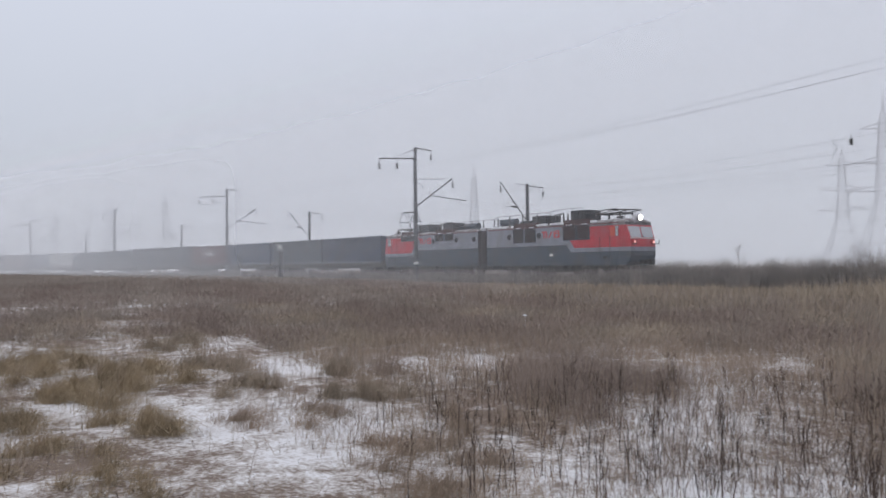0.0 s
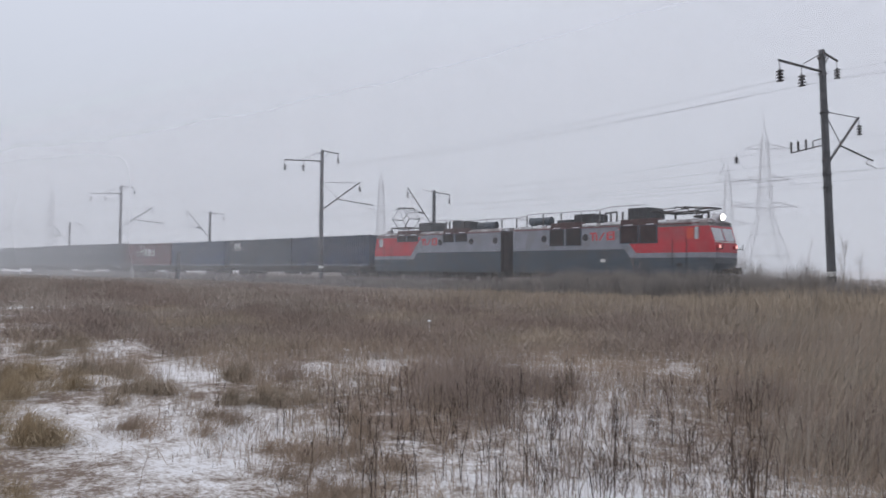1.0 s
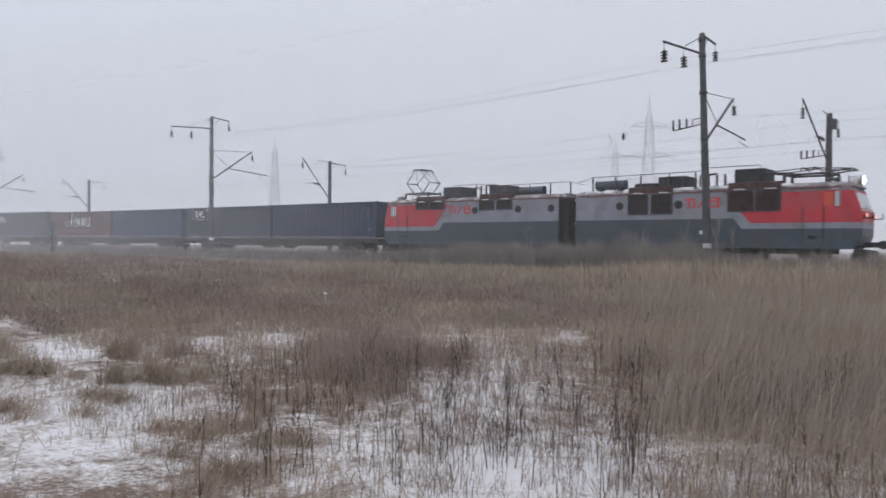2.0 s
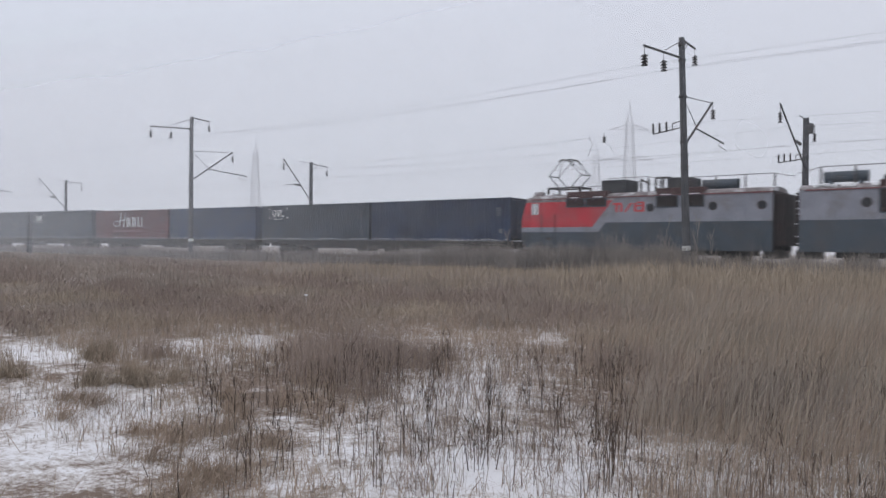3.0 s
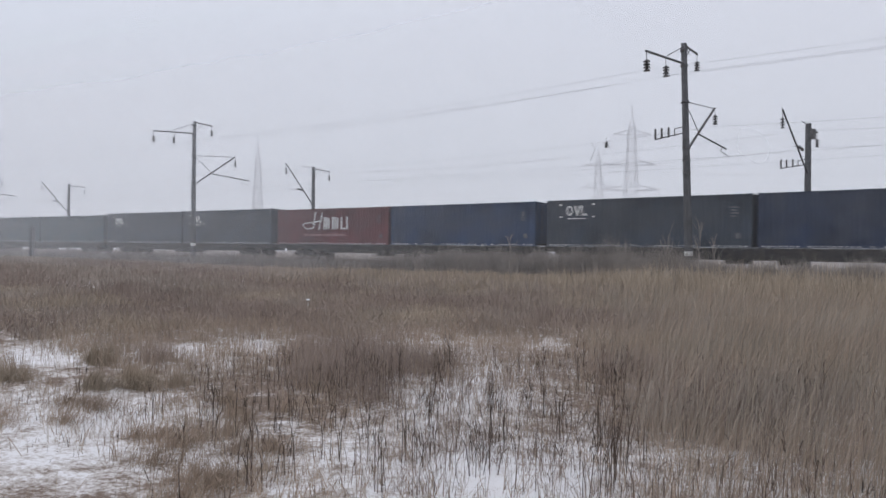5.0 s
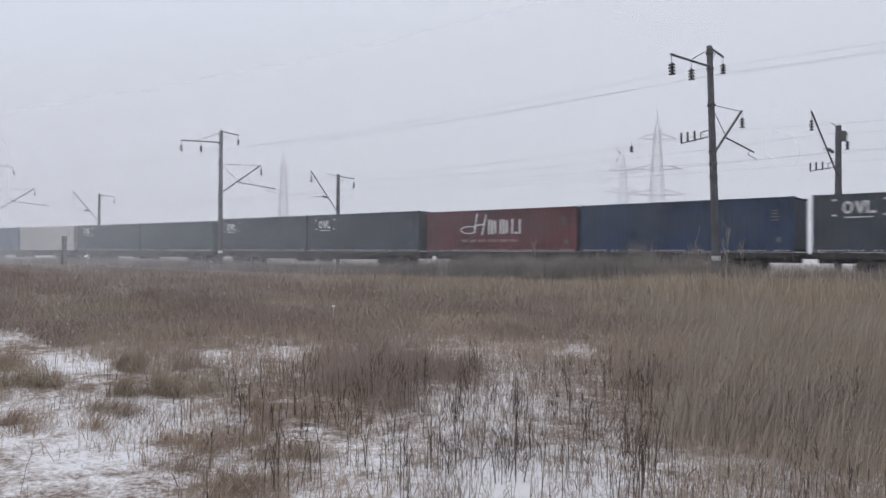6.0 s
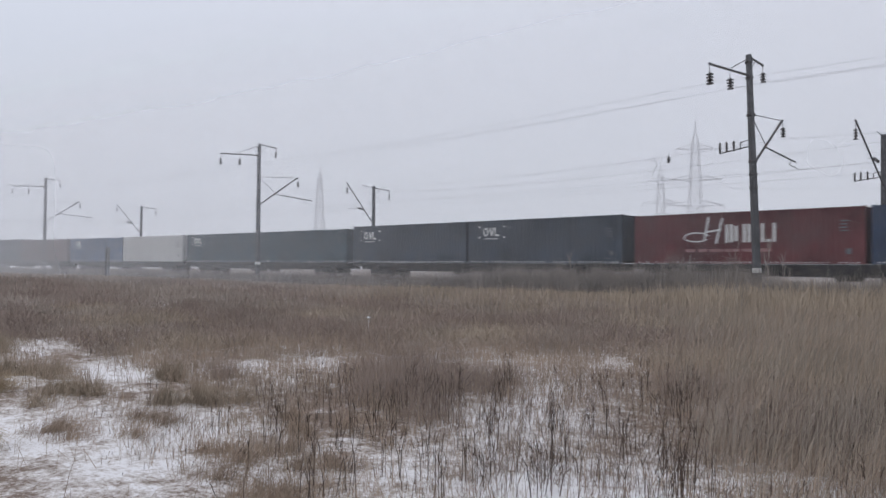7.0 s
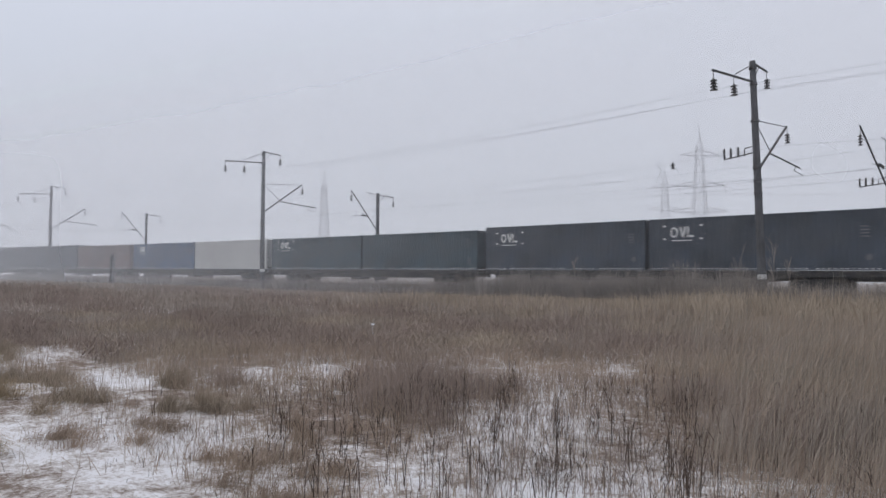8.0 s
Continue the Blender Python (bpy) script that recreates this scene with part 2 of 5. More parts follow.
def box(bm, x0, x1, y0, y1, z0, z1, bevel=0.0):
    r = bmesh.ops.create_cube(bm, size=1, matrix=Matrix.Translation(((x0 + x1) / 2, (y0 + y1) / 2, (z0 + z1) / 2)) @ Matrix.Diagonal((x1 - x0, y1 - y0, z1 - z0, 1)))
    if bevel:
        es = {e for v in r["verts"] for e in v.link_edges}
        bmesh.ops.bevel(bm, geom=list(es), offset=bevel, segments=2, affect="EDGES", profile=0.5)
    return bm


def rod(bm, a, b, r0, r1=None, seg=8):
    a, b = Vector(a), Vector(b)
    d = b - a
    q = d.to_track_quat("Z", "Y").to_matrix().to_4x4()
    bmesh.ops.create_cone(bm, cap_ends=True, segments=seg, radius1=r0, radius2=r0 if r1 is None else r1, depth=d.length, matrix=Matrix.Translation((a + b) / 2) @ q)
    return bm


def prism(bm, pts, y0, y1):
    """Extrudes a polygon given in x and z from y0 to y1."""
    vs = [bm.verts.new((x, y0, z)) for x, z in pts]
    f = bm.faces.new(vs)
    r = bmesh.ops.extrude_face_region(bm, geom=[f])
    bmesh.ops.translate(bm, vec=(0, y1 - y0, 0), verts=[g for g in r["geom"] if isinstance(g, bmesh.types.BMVert)])
    return bm


def B():
    return bmesh.new()


# ---- the line of the railway ----
KAP, Y_TRACK, RAIL, GAUGE2 = -0.000884, 39.72, 0.56, 4.1


def line_y(x, off=0.0):
    return Y_TRACK + off + KAP * x * x


def line_pose(x, off=0.0, z=0.0):
    """A pose on the line's plan at x: x along the track, y away from the field."""
    slope = 2 * KAP * x
    a = math.atan(slope)
    return Matrix.Translation((x - off * math.sin(a), Y_TRACK + KAP * x * x + off * math.cos(a), z)) @ Matrix.Rotation(a, 4, "Z")


def mast_pose(x, off, across=0.0, z=0.0):
    """A mast's place: off metres from the near track, then across from the mast and up."""
    return Matrix.Translation((x, line_y(x, off), 0)) @ Matrix.Rotation(math.atan(2 * KAP * x), 4, "Z") @ Matrix.Translation((0, across, z))


def arc_x(s):
    x = s
    for _ in range(5):
        x = s - 2 * KAP * KAP * x ** 3 / 3
    return x


def smoothstep(a, b, v):
    t = np.clip((v - a) / (b - a), 0, 1)
    return t * t * (3 - 2 * t)


def bumps(x, y):
    """Gentle unevenness of the field."""
    return (0.05 * np.sin(0.9 * x + 0.5 * np.sin(0.7 * y)) * np.sin(0.8 * y + 1.3) + 0.025 * np.sin(2.3 * x + 1.1 * y) * np.sin(1.9 * y - 0.8 * x)
            + 0.022 * np.sin(5.1 * x - 2.0 * y) * np.sin(4.3 * y + 1.7 * x) + 0.012 * np.sin(8.3 * x + 3.1 * y) * np.sin(7.7 * y - 2.9 * x))


def ground_z(x, y):
    d = y - (Y_TRACK + KAP * x * x)
    bank = smoothstep(-4.6, -2.6, d) * (1 - smoothstep(GAUGE2 + 2.6, GAUGE2 + 4.8, d))
    return bumps(x, y) * (1 - bank) * np.exp(-np.hypot(x, y) / 400) + 0.30 * bank


def grid_mesh(name, xs, ys, zf, material):
    X, Y = np.meshgrid(xs, ys)
    Z = zf(X, Y)
    co = np.stack([X, Y, Z], -1).reshape(-1, 3).astype(np.float32)
    nx, ny = len(xs), len(ys)
    i = (np.arange(ny - 1)[:, None] * nx + np.arange(nx - 1)).reshape(-1)
    return numpy_mesh(name, co, np.stack([i, i + 1, i + nx + 1, i + nx], -1), material)


def numpy_mesh(name, co, quads, material, tris=None):
    me = bpy.data.meshes.new(name)
    me.vertices.add(len(co))
    me.vertices.foreach_set("co", np.ascontiguousarray(co, dtype=np.float32).ravel())
    loops = quads.ravel() if tris is None else np.concatenate([quads.ravel(), tris.ravel()])
    nq, ntri = len(quads), 0 if tris is None else len(tris)
    me.loops.add(len(loops))
    me.loops.foreach_set("vertex_index", loops.astype(np.int32))
    me.polygons.add(nq + ntri)
    me.polygons.foreach_set("loop_start", np.concatenate([np.arange(nq) * 4, nq * 4 + np.arange(ntri) * 3]).astype(np.int32))
    me.update(calc_edges=True)
    me.materials.append(material)
    return me


# ---- ground ----
xs = np.concatenate([[-4500, -2500, -1400, -900, -650, -500, -420], np.arange(-360, -60, 2.0), np.arange(-60, -22, 0.5), np.arange(-22, 14, 0.22), np.arange(14, 60, 2.0), [60, 90, 140, 220, 400, 800, 1600, 3000, 4500]])
ys = np.concatenate([[-4500, -2500, -1200, -600, -300, -150, -90], np.arange(-80, -4, 1.0), np.arange(-4, 18, 0.25), np.arange(18, 52, 0.5), np.arange(52, 90, 4.0), [90, 120, 170, 260, 400, 700, 1200, 2400, 4500]])
ground = tagged(new("ground", grid_mesh("ground", xs, ys, ground_z, M_GROUND)), "flat winter field with thin patchy snow over brown litter", "ground", kind="structure")
ground.data.shade_smooth()


def strip(name, stations, profile, material):
    """A band that follows the line: profile of (offset, z), closed when it bounds a solid."""
    co, quads, n = [], [], len(profile)
    for x in stations:
        m = line_pose(x)
        co += [m @ Vector((0, o, z)) for o, z in profile]
    for i in range(len(stations) - 1):
        for j in range(n - 1):
            quads.append((i * n + j, i * n + j + 1, (i + 1) * n + j + 1, (i + 1) * n + j))
    return numpy_mesh(name, np.array([tuple(c) for c in co]), np.array(quads), material)


STN = np.arange(-340, 141, 2.0)
G = GAUGE2
tagged(new("track_bed", strip("track_bed", STN, [(-3.9, 0.06), (-2.5, 0.37), (-0.8, 0.385), (0.8, 0.385), (G / 2, 0.36), (G - 0.8, 0.385), (G + 0.8, 0.385), (G + 2.5, 0.37), (G + 3.9, 0.06)], M_BALLAST)),
       "crushed stone track bed dusted with snow", "ballast", kind="structure")
for c in (0, G):
    for sd in (-0.76, 0.76):
        o = c + sd
        tagged(new("rail", strip("rail", STN, [(o - 0.07, 0.385), (o - 0.07, 0.40), (o - 0.012, 0.42), (o - 0.012, 0.52), (o - 0.036, 0.53), (o - 0.036, 0.56), (o + 0.036, 0.56), (o + 0.036, 0.53), (o + 0.012, 0.52), (o + 0.012, 0.42), (o + 0.07, 0.40), (o + 0.07, 0.385)], M_RAIL)),
               "worn steel running rail on concrete sleepers", "rail", "running rails", kind="structure")
bm = B()
box(bm, -0.13, 0.13, -1.35, 1.35, 0.30, 0.40)
sl = mesh_of(bm, "sleepers", M_SLEEPER)
sc_co = np.empty(len(sl.vertices) * 3, np.float32); sl.vertices.foreach_get("co", sc_co); sc_co = sc_co.reshape(-1, 3)
sq = np.array([list(p.vertices) for p in sl.polygons])
co, qs = [], []
for c in (0, G):
    for x in np.arange(-110, 30, 0.6):
        m = np.array(line_pose(x, c))
        qs.append(sq + 8 * len(co)); co.append(sc_co @ m[:3, :3].T + m[:3, 3])
tagged(new("sleepers", numpy_mesh("sleepers", np.concatenate(co), np.concatenate(qs), M_SLEEPER)), "grey concrete sleepers sunk in snowy ballast", "sleeper", kind="stuff")


# ---- locomotive ----
def wheelset(parent, x, r=0.62):
    """Two wheels on their axle, turning about its middle."""
    bm = B()
    for sd in (-1, 1):
        rod(bm, (0, sd * 0.70, 0), (0, sd * 0.83, 0), r, seg=28)
        rod(bm, (0, sd * 0.66, 0), (0, sd * 0.70, 0), r + 0.03, seg=28)
        rod(bm, (0, sd * 0.83, 0), (0, sd * 1.0, 0), 0.16, seg=12)
        for k in range(6):
            a = k * math.pi / 3
            rod(bm, (0.55 * r * math.cos(a), sd * 0.83, 0.55 * r * math.sin(a)), (0.55 * r * math.cos(a), sd * 0.845, 0.55 * r * math.sin(a)), 0.12 * r, seg=8)
    rod(bm, (0, -0.7, 0), (0, 0.7, 0), 0.09)
    ob = part("wheelset", bm, M_WHEEL, parent)
    ob.matrix_basis = pose(x, 0, r)


def loco_bogie(parent, x):
    bg = part("bogie", box(box(B(), x - 2.4, x + 2.4, -1.12, -0.98, 0.55, 0.86, 0.03), x - 2.4, x + 2.4, 0.98, 1.12, 0.55, 0.86, 0.03), M_UNDER, parent)
    for dx in (-1.5, 1.5):
        wheelset(parent, x + dx)
        for sd in (-1, 1):
            bm = B()
            box(bm, x + dx - 0.28, x + dx + 0.28, sd * 1.12 - 0.08, sd * 1.12 + 0.08, 0.42, 0.80, 0.04)
            part("axle_box", bm, M_UNDER, bg)
            bm = B()
            for k in range(5):
                rod(bm, (x + dx + 0.42, sd * 1.14, 0.5 + 0.07 * k), (x + dx + 0.42, sd * 1.14, 0.54 + 0.07 * k), 0.1, seg=10)
            part("spring", bm, M_UNDER, bg)
    return bg


def louvre(parent, x0, x1, z0, z1, y, n=7, material=None):
    sd = 1 if y > 0 else -1
    bm = B()
    box(bm, x0, x1, min(y, y + sd * 0.012), max(y, y + sd * 0.012), z0, z1)
    material = material or M_LOUVRE
    lv = part("louvre", bm, material, parent, "dark intake louvre")
    bm = B()
    for a in (x0, x1 - 0.06):
        box(bm, a, a + 0.06, min(y, y + sd * 0.05), max(y, y + sd * 0.05), z0, z1)
    for a in (z0, z1 - 0.05):
        box(bm, x0 + 0.06, x1 - 0.06, min(y, y + sd * 0.05), max(y, y + sd * 0.05), a, a + 0.05)
    part("louvre_frame", bm, M_LOCO_DARK, lv)
    h = (z1 - z0 - 0.12) / n
    for k in range(n):
        bm = B()
        z = z0 + 0.06 + k * h
        vs = [bm.verts.new(p) for p in ((x0 + 0.06, y + sd * 0.045, z), (x1 - 0.06, y + sd * 0.045, z), (x1 - 0.06, y + sd * 0.013, z + h * 0.8), (x0 + 0.06, y + sd * 0.013, z + h * 0.8))]
        f = bm.faces.new(vs)
        bmesh.ops.solidify(bm, geom=[f], thickness=0.008)
        part("slat", bm, material, lv)


def insulator(bm, top, h, r, n=4):
    x, y, z = top
    rod(bm, (x, y, z - h), (x, y, z), r * 0.35, seg=8)
    for k in range(n):
        zz = z - h * (0.12 + 0.8 * k / max(1, n - 1))
        rod(bm, (x, y, zz - h * 0.06), (x, y, zz + h * 0.06), r, r * 0.55, seg=12)
    return bm


def post_insulator(bm, foot, h, r):
    x, y, z = foot
    rod(bm, (x, y, z), (x, y, z + h), r * 0.5, seg=8)
    for k in range(4):
        rod(bm, (x, y, z + h * (0.12 + 0.22 * k)), (x, y, z + h * (0.12 + 0.22 * k) + h * 0.09), r, r * 0.6, seg=10)
    return bm


def pantograph(parent, x, base, raised):
    bm = B()
    for dx in (-1.1, 1.1):
        rod(bm, (x + dx, -0.75, base + 0.38), (x + dx, 0.75, base + 0.38), 0.05)
    for sd in (-0.7, 0.7):
        rod(bm, (x - 1.15, sd, base + 0.38), (x + 1.15, sd, base + 0.38), 0.055)
    pg = part("pantograph", bm, M_STEEL, parent, "raised diamond pantograph frame" if raised else "folded pantograph frame")
    bm = B()
    for dx in (-1.1, 1.1):
        for sd in (-0.7, 0.7):
            post_insulator(bm, (x + dx, sd, base), 0.36, 0.12)
    part("support_insulator", bm, M_INSULATOR, pg)
    bm = B()
    if raised:
        knee, top = base + 1.15, base + 2.12
        for e in (-1, 1):
            for sd in (-0.55, 0.55):
                rod(bm, (x + e * 0.45, sd, base + 0.42), (x + e * 1.12, sd * 1.1, knee), 0.042, 0.032)
                rod(bm, (x + e * 1.12, sd * 1.1, knee), (x + e * 0.18, sd * 1.15, top), 0.03, 0.024)
            rod(bm, (x + e * 1.12, -0.62, knee), (x + e * 1.12, 0.62, knee), 0.036)
            rod(bm, (x + e * 1.12, -0.6, knee), (x + e * 0.18, 0.62, top), 0.016)
        hx = [x - 0.24, x + 0.24]
    else:
        top = base + 0.68
        for e in (-1, 1):
            for sd in (-0.55, 0.55):
                rod(bm, (x + e * 0.6, sd, base + 0.42), (x + e * 1.95, sd * 1.1, base + 0.56), 0.045, 0.035)
                rod(bm, (x + e * 1.95, sd * 1.1, base + 0.56), (x + e * 0.28, sd * 1.15, top), 0.032, 0.026)
            rod(bm, (x + e * 1.95, -0.62, base + 0.56), (x + e * 1.95, 0.62, base + 0.56), 0.04)
        hx = [x - 0.28, x + 0.28]
    part("arm_linkage", bm, M_STEEL, pg)
    bm = B()
    for h in hx:
        box(bm, h - 0.05, h + 0.05, -0.62, 0.62, top, top + 0.06, 0.01)
        for sd in (-1, 1):
            rod(bm, (h, sd * 0.62, top + 0.03), (h, sd * 1.0, top - 0.16), 0.03)
    for sd in (-0.4, 0.4):
        rod(bm, (hx[0], sd, top + 0.02), (hx[1], sd, top + 0.02), 0.03)
    part("collector_head", bm, M_STEEL, pg)


def logo_bars(parent, x0, x1, z0, z1, y, material, shapes):
    """A mark drawn as plain bars: shapes are polygons in a 0..1 square."""
    sd = 1 if y > 0 else -1
    bm = B()
    for sh in shapes:
        prism(bm, [(x0 + u * (x1 - x0), z0 + v * (z1 - z0)) for u, v in sh], y, y + sd * 0.006)
    part("painted_mark", bm, material, parent, "plain bar mark painted on the side")


RED_MARK = [[(0, .72), (.28, .72), (.28, .9), (0, .9)], [(.09, 0.1), (.16, .1), (.16, .72), (.09, .72)], [(.24, .1), (.31, .1), (.31, .72), (.24, .72)],
            [(.36, .1), (.43, .1), (.62, .85), (.55, .85)], [(.68, .1), (1, .1), (1, .25), (.68, .25)], [(.68, .25), (.76, .25), (.76, .85), (.68, .85)], [(.92, .25), (1, .25), (1, .95), (.92, .95)], [(.76, .55), (.92, .55), (.92, .68), (.76, .68)], [(.76, .82), (.92, .82), (.92, .95), (.76, .95)]]


def nose(bm, x0=14.7, k=0.86):
    """Draws the cab's end in, past a cut that keeps the long sides flat."""
    bmesh.ops.bisect_plane(bm, geom=bm.verts[:] + bm.edges[:] + bm.faces[:], plane_co=(x0, 0, 0), plane_no=(1, 0, 0))
    for v in bm.verts:
        if v.co.x > x0:
            v.co.y *= 1 - (1 - k) * min(1, (v.co.x - x0) / 0.7)
    return bm


def loco_section(raised):
    """One half of the locomotive; x runs from the joint towards its cab, z from the rail."""
    lo = thing("locomotive_section", "red and grey electric locomotive half, " + ("raised" if raised else "folded") + " pantograph, on rails", "locomotive", "locomotive halves")
    W = 1.56
    J = 0.55 if raised else 0.3
    lower = [(J, 0.83), (15.1, 0.83), (15.4, 1.05), (15.55, 1.5), (15.55, 1.83), (10.1, 1.83), (9.65, 2.38), (J, 2.38)]
    light = [(J, 2.382), (9.65, 2.382), (10.1, 1.832), (15.55, 1.832), (15.57, 2.12), (10.52, 2.12), (9.06, 3.84), (J, 3.84)]
    red = [(10.52, 2.122), (15.57, 2.122), (15.5, 2.7), (15.2, 3.62), (15.19, 3.66), (9.213, 3.66)]
    band = [(9.213, 3.662), (15.19, 3.662), (15.08, 3.84), (9.062, 3.84)]
    body = part("body", nose(prism(B(), light, -W, W)), M_LOCO_LIGHT, lo, "light grey body side with pale waist stripe")
    part("lower_body", nose(prism(B(), lower, -W - 0.004, W + 0.004)), M_LOCO_DARK, body, "dark grey lower side panels")
    cab = part("cab", nose(prism(B(), red, -W, W)), M_LOCO_RED, lo, "red painted cab end")
    part("cab_roof_edge", nose(prism(B(), band, -W, W)), M_LOCO_ROOF, cab, "pale grey roof edge over the red cab")
    # roof
    prof = [(-W, 3.842), (-W + 0.03, 3.93), (-1.36, 4.03), (-0.9, 4.13), (0, 4.18), (0.9, 4.13), (1.36, 4.03), (W - 0.03, 3.93), (W, 3.842)]
    bm = B()
    rings = []
    for x, f in ((J, 1.0), (1.0, 1.0), (14.5, 1.0), (15.0, 0.8), (15.2, 0.3)):
        ky = 1 if x < 14.5 else 0.93
        rings.append([bm.verts.new((x, y * ky, 3.842 + (z - 3.842) * f)) for y, z in prof])
    for a, b in zip(rings, rings[1:]):
        for j in range(len(prof) - 1):
            bm.faces.new((a[j], a[j + 1], b[j + 1], b[j]))
        bm.faces.new((a[0], b[0], b[-1], a[-1]))
    bm.faces.new(rings[0]); bm.faces.new(rings[-1][::-1])
    roof = part("roof", bm, M_LOCO_ROOF, lo, "sooty roof with streaks of snow")
    bm = B()
    for sd in (-1, 1):
        box(bm, 0.55, 14.7, min(sd * W, sd * (W + 0.05)), max(sd * W, sd * (W + 0.05)), 3.80, 3.86)
    part("rain_gutter", bm, M_GUTTER, roof)
    rnd = random.Random(4 if raised else 9)
    for k in range(16):
        bm = B()
        x = rnd.uniform(0.8, 13.5); l = rnd.uniform(0.4, 1.4)
        box(bm, x, x + l, -1.5, -1.30 + rnd.uniform(0, 0.15), 3.96, 4.08 + rnd.uniform(0, 0.05), 0.015)
        part("snow_ridge", bm, M_SNOW, roof, "snow lying along the roof edge")
    bm = B()
    box(bm, J - 0.05, J - 0.005, -1.5, 1.5, 0.9, 3.9)
    part("end_wall", bm, M_LOUVRE, lo, "black end wall at the joint")
    # joint bellows towards the other half
    bm = B()
    for k in range(4):
        box(bm, J * (0.05 + 0.22 * k), J * (0.19 + 0.22 * k), -1.2, 1.2, 1.1, 3.75, 0.02)
    part("gangway_bellows", bm, M_LOUVRE, lo, "black folded gangway between the halves")
    for k in range(9):
        z = 1.2 + 0.29 * k + 0.12 * rnd.random()
        x = rnd.uniform(0.02, J * 0.6)
        part("snow_fleck", box(B(), x, x + 0.10, -1.235, -1.19, z, z + 0.05, 0.012), M_SNOW, lo, "fleck of snow caught in the gangway folds")
    bm = B()
    box(bm, 0.0, 2.0, -0.2, 0.2, 0.85, 1.15, 0.03)
    # wide box added beside the drawbar to darken the gap below the joint
    box(bm, J - 0.2, J + 0.5, -1.35, 1.35, 0.45, 0.9, 0.03)
    part("drawbar_and_gap_filler", bm, M_UNDER, lo)
    for sd in (-1, 1):
        y = sd * (W + 0.001)
        for u in (1.05, 3.5, 6.95) if raised else (3.2, 6.7):
            bm = B()
            rod(bm, (u, y, 3.18), (u, y + sd * 0.03, 3.18), 0.23, seg=24)
            w = part("porthole", bm, M_LOUVRE, lo, "round dark window in a rim")
            bm = B()
            rod(bm, (u, y, 3.18), (u, y + sd * 0.034, 3.18), 0.185, seg=24)
            part("pane", bm, M_PORT, w)
        z0, sh = (3.16, 0.0) if raised else (2.66, -0.25)
        louvre(lo, 3.95 + sh, 5.2 + sh, z0, 3.83, y)
        louvre(lo, 5.35 + sh, 6.62 + sh, z0, 3.83, y)
        for a, b in ((9.6 + sh, 10.95 + sh), (11.0 + sh, 12.25 + sh)):
            louvre(lo, a, b, 2.72 if not raised else 3.3, 3.84, y, 8, M_GRILLE)
        logo_bars(lo, 7.3 + sh, 9.2 + sh, 2.9, 3.56, y, M_LOGO_RED, RED_MARK if sd < 0 else [[(1 - u, v) for u, v in shp] for shp in RED_MARK])
        for a, b in ((3.95 + sh, 6.62 + sh), (9.6 + sh, 12.25 + sh)):
            bm = B()
            box(bm, a, b, min(sd * 1.05, sd * 1.53), max(sd * 1.05, sd * 1.53), 3.87, 4.24, 0.03)
            part("roof_grille", bm, M_GRILLE, roof, "maroon grille panel on the roof slope")
            for c, d in ((a + 0.3, a + 0.9), (b - 0.8, b - 0.25)):
                part("snow_ridge", box(B(), c, d, min(sd * 1.3, sd * 1.56), max(sd * 1.3, sd * 1.56), 3.862, 3.90, 0.01), M_SNOW, roof, "snow lying on the grille ledge")
        # cab door, its window, side window
        bm = B()
        box(bm, 13.1, 13.85, min(y, y + sd * 0.014), max(y, y + sd * 0.014), 2.16, 3.62, 0.006)
        d = part("cab_door", bm, M_LOCO_RED, lo, "red cab side door")
        bm = B()
        box(bm, 13.1, 13.85, min(y, y + sd * 0.016), max(y, y + sd * 0.016), 1.2, 1.8, 0.006)
        part("door_foot", bm, M_LOCO_DARK, d)
        for xx in (13.0, 13.93):
            part("grab_rail", rod(B(), (xx, y + sd * 0.06, 1.2), (xx, y + sd * 0.06, 2.9), 0.018), M_STEEL, d)
        if not raised:
            bm = B()
            box(bm, 13.92, 14.36, min(y, y + sd * 0.015), max(y, y + sd * 0.015), 2.92, 3.56, 0.01)
            part("window_shade", bm, M_ORANGE, lo, "orange sliding window panel")
        a, b = (14.18, 14.69) if raised else (14.39, 14.69)
        bm = B()
        box(bm, a, b, min(y, y + sd * 0.015), max(y, y + sd * 0.015), 2.9, 3.6, 0.01)
        sw = part("side_window", bm, M_SCREEN, lo, "pale reflecting cab side window")
        for q in ((a, a + 0.04), (a + 0.22, a + 0.28)):
            bm = B()
            box(bm, q[0], q[1], min(y, y + sd * 0.026), max(y, y + sd * 0.026), 2.92, 3.57, 0.006)
            part("window_bar", bm, M_WHITE if raised else M_GUTTER, sw, "pale window bar" if raised else "")
        # lower side details
        if not raised:
            bm = B()
            box(bm, 7.9, 8.25, min(y, y + sd * 0.014), max(y, y + sd * 0.014), 1.55, 1.75)
            part("white_plate", bm, M_WHITE, lo)
        bm = B()
        box(bm, 7.1, 8.8, min(y, y + sd * 0.014), max(y, y + sd * 0.014), 1.0, 1.04)
        part("pale_stripe", bm, M_FAINT, lo, "thin pale line along the skirt")
        # raised dark plate painted as the shade inside the step opening
        bm = B()
        box(bm, 13.25, 13.65, min(y, y + sd * 0.022), max(y, y + sd * 0.022), 1.32, 1.5, 0.01)
        part("step_shade_plate", bm, M_UNDER, lo, "flat dark plate for the shaded step opening below the cab door")
        for xx in (2.3, 4.6, 6.9, 12.0):
            bm = B()
            box(bm, xx, xx + 1.2, min(y, y + sd * 0.012), max(y, y + sd * 0.012), 0.95, 1.6, 0.004)
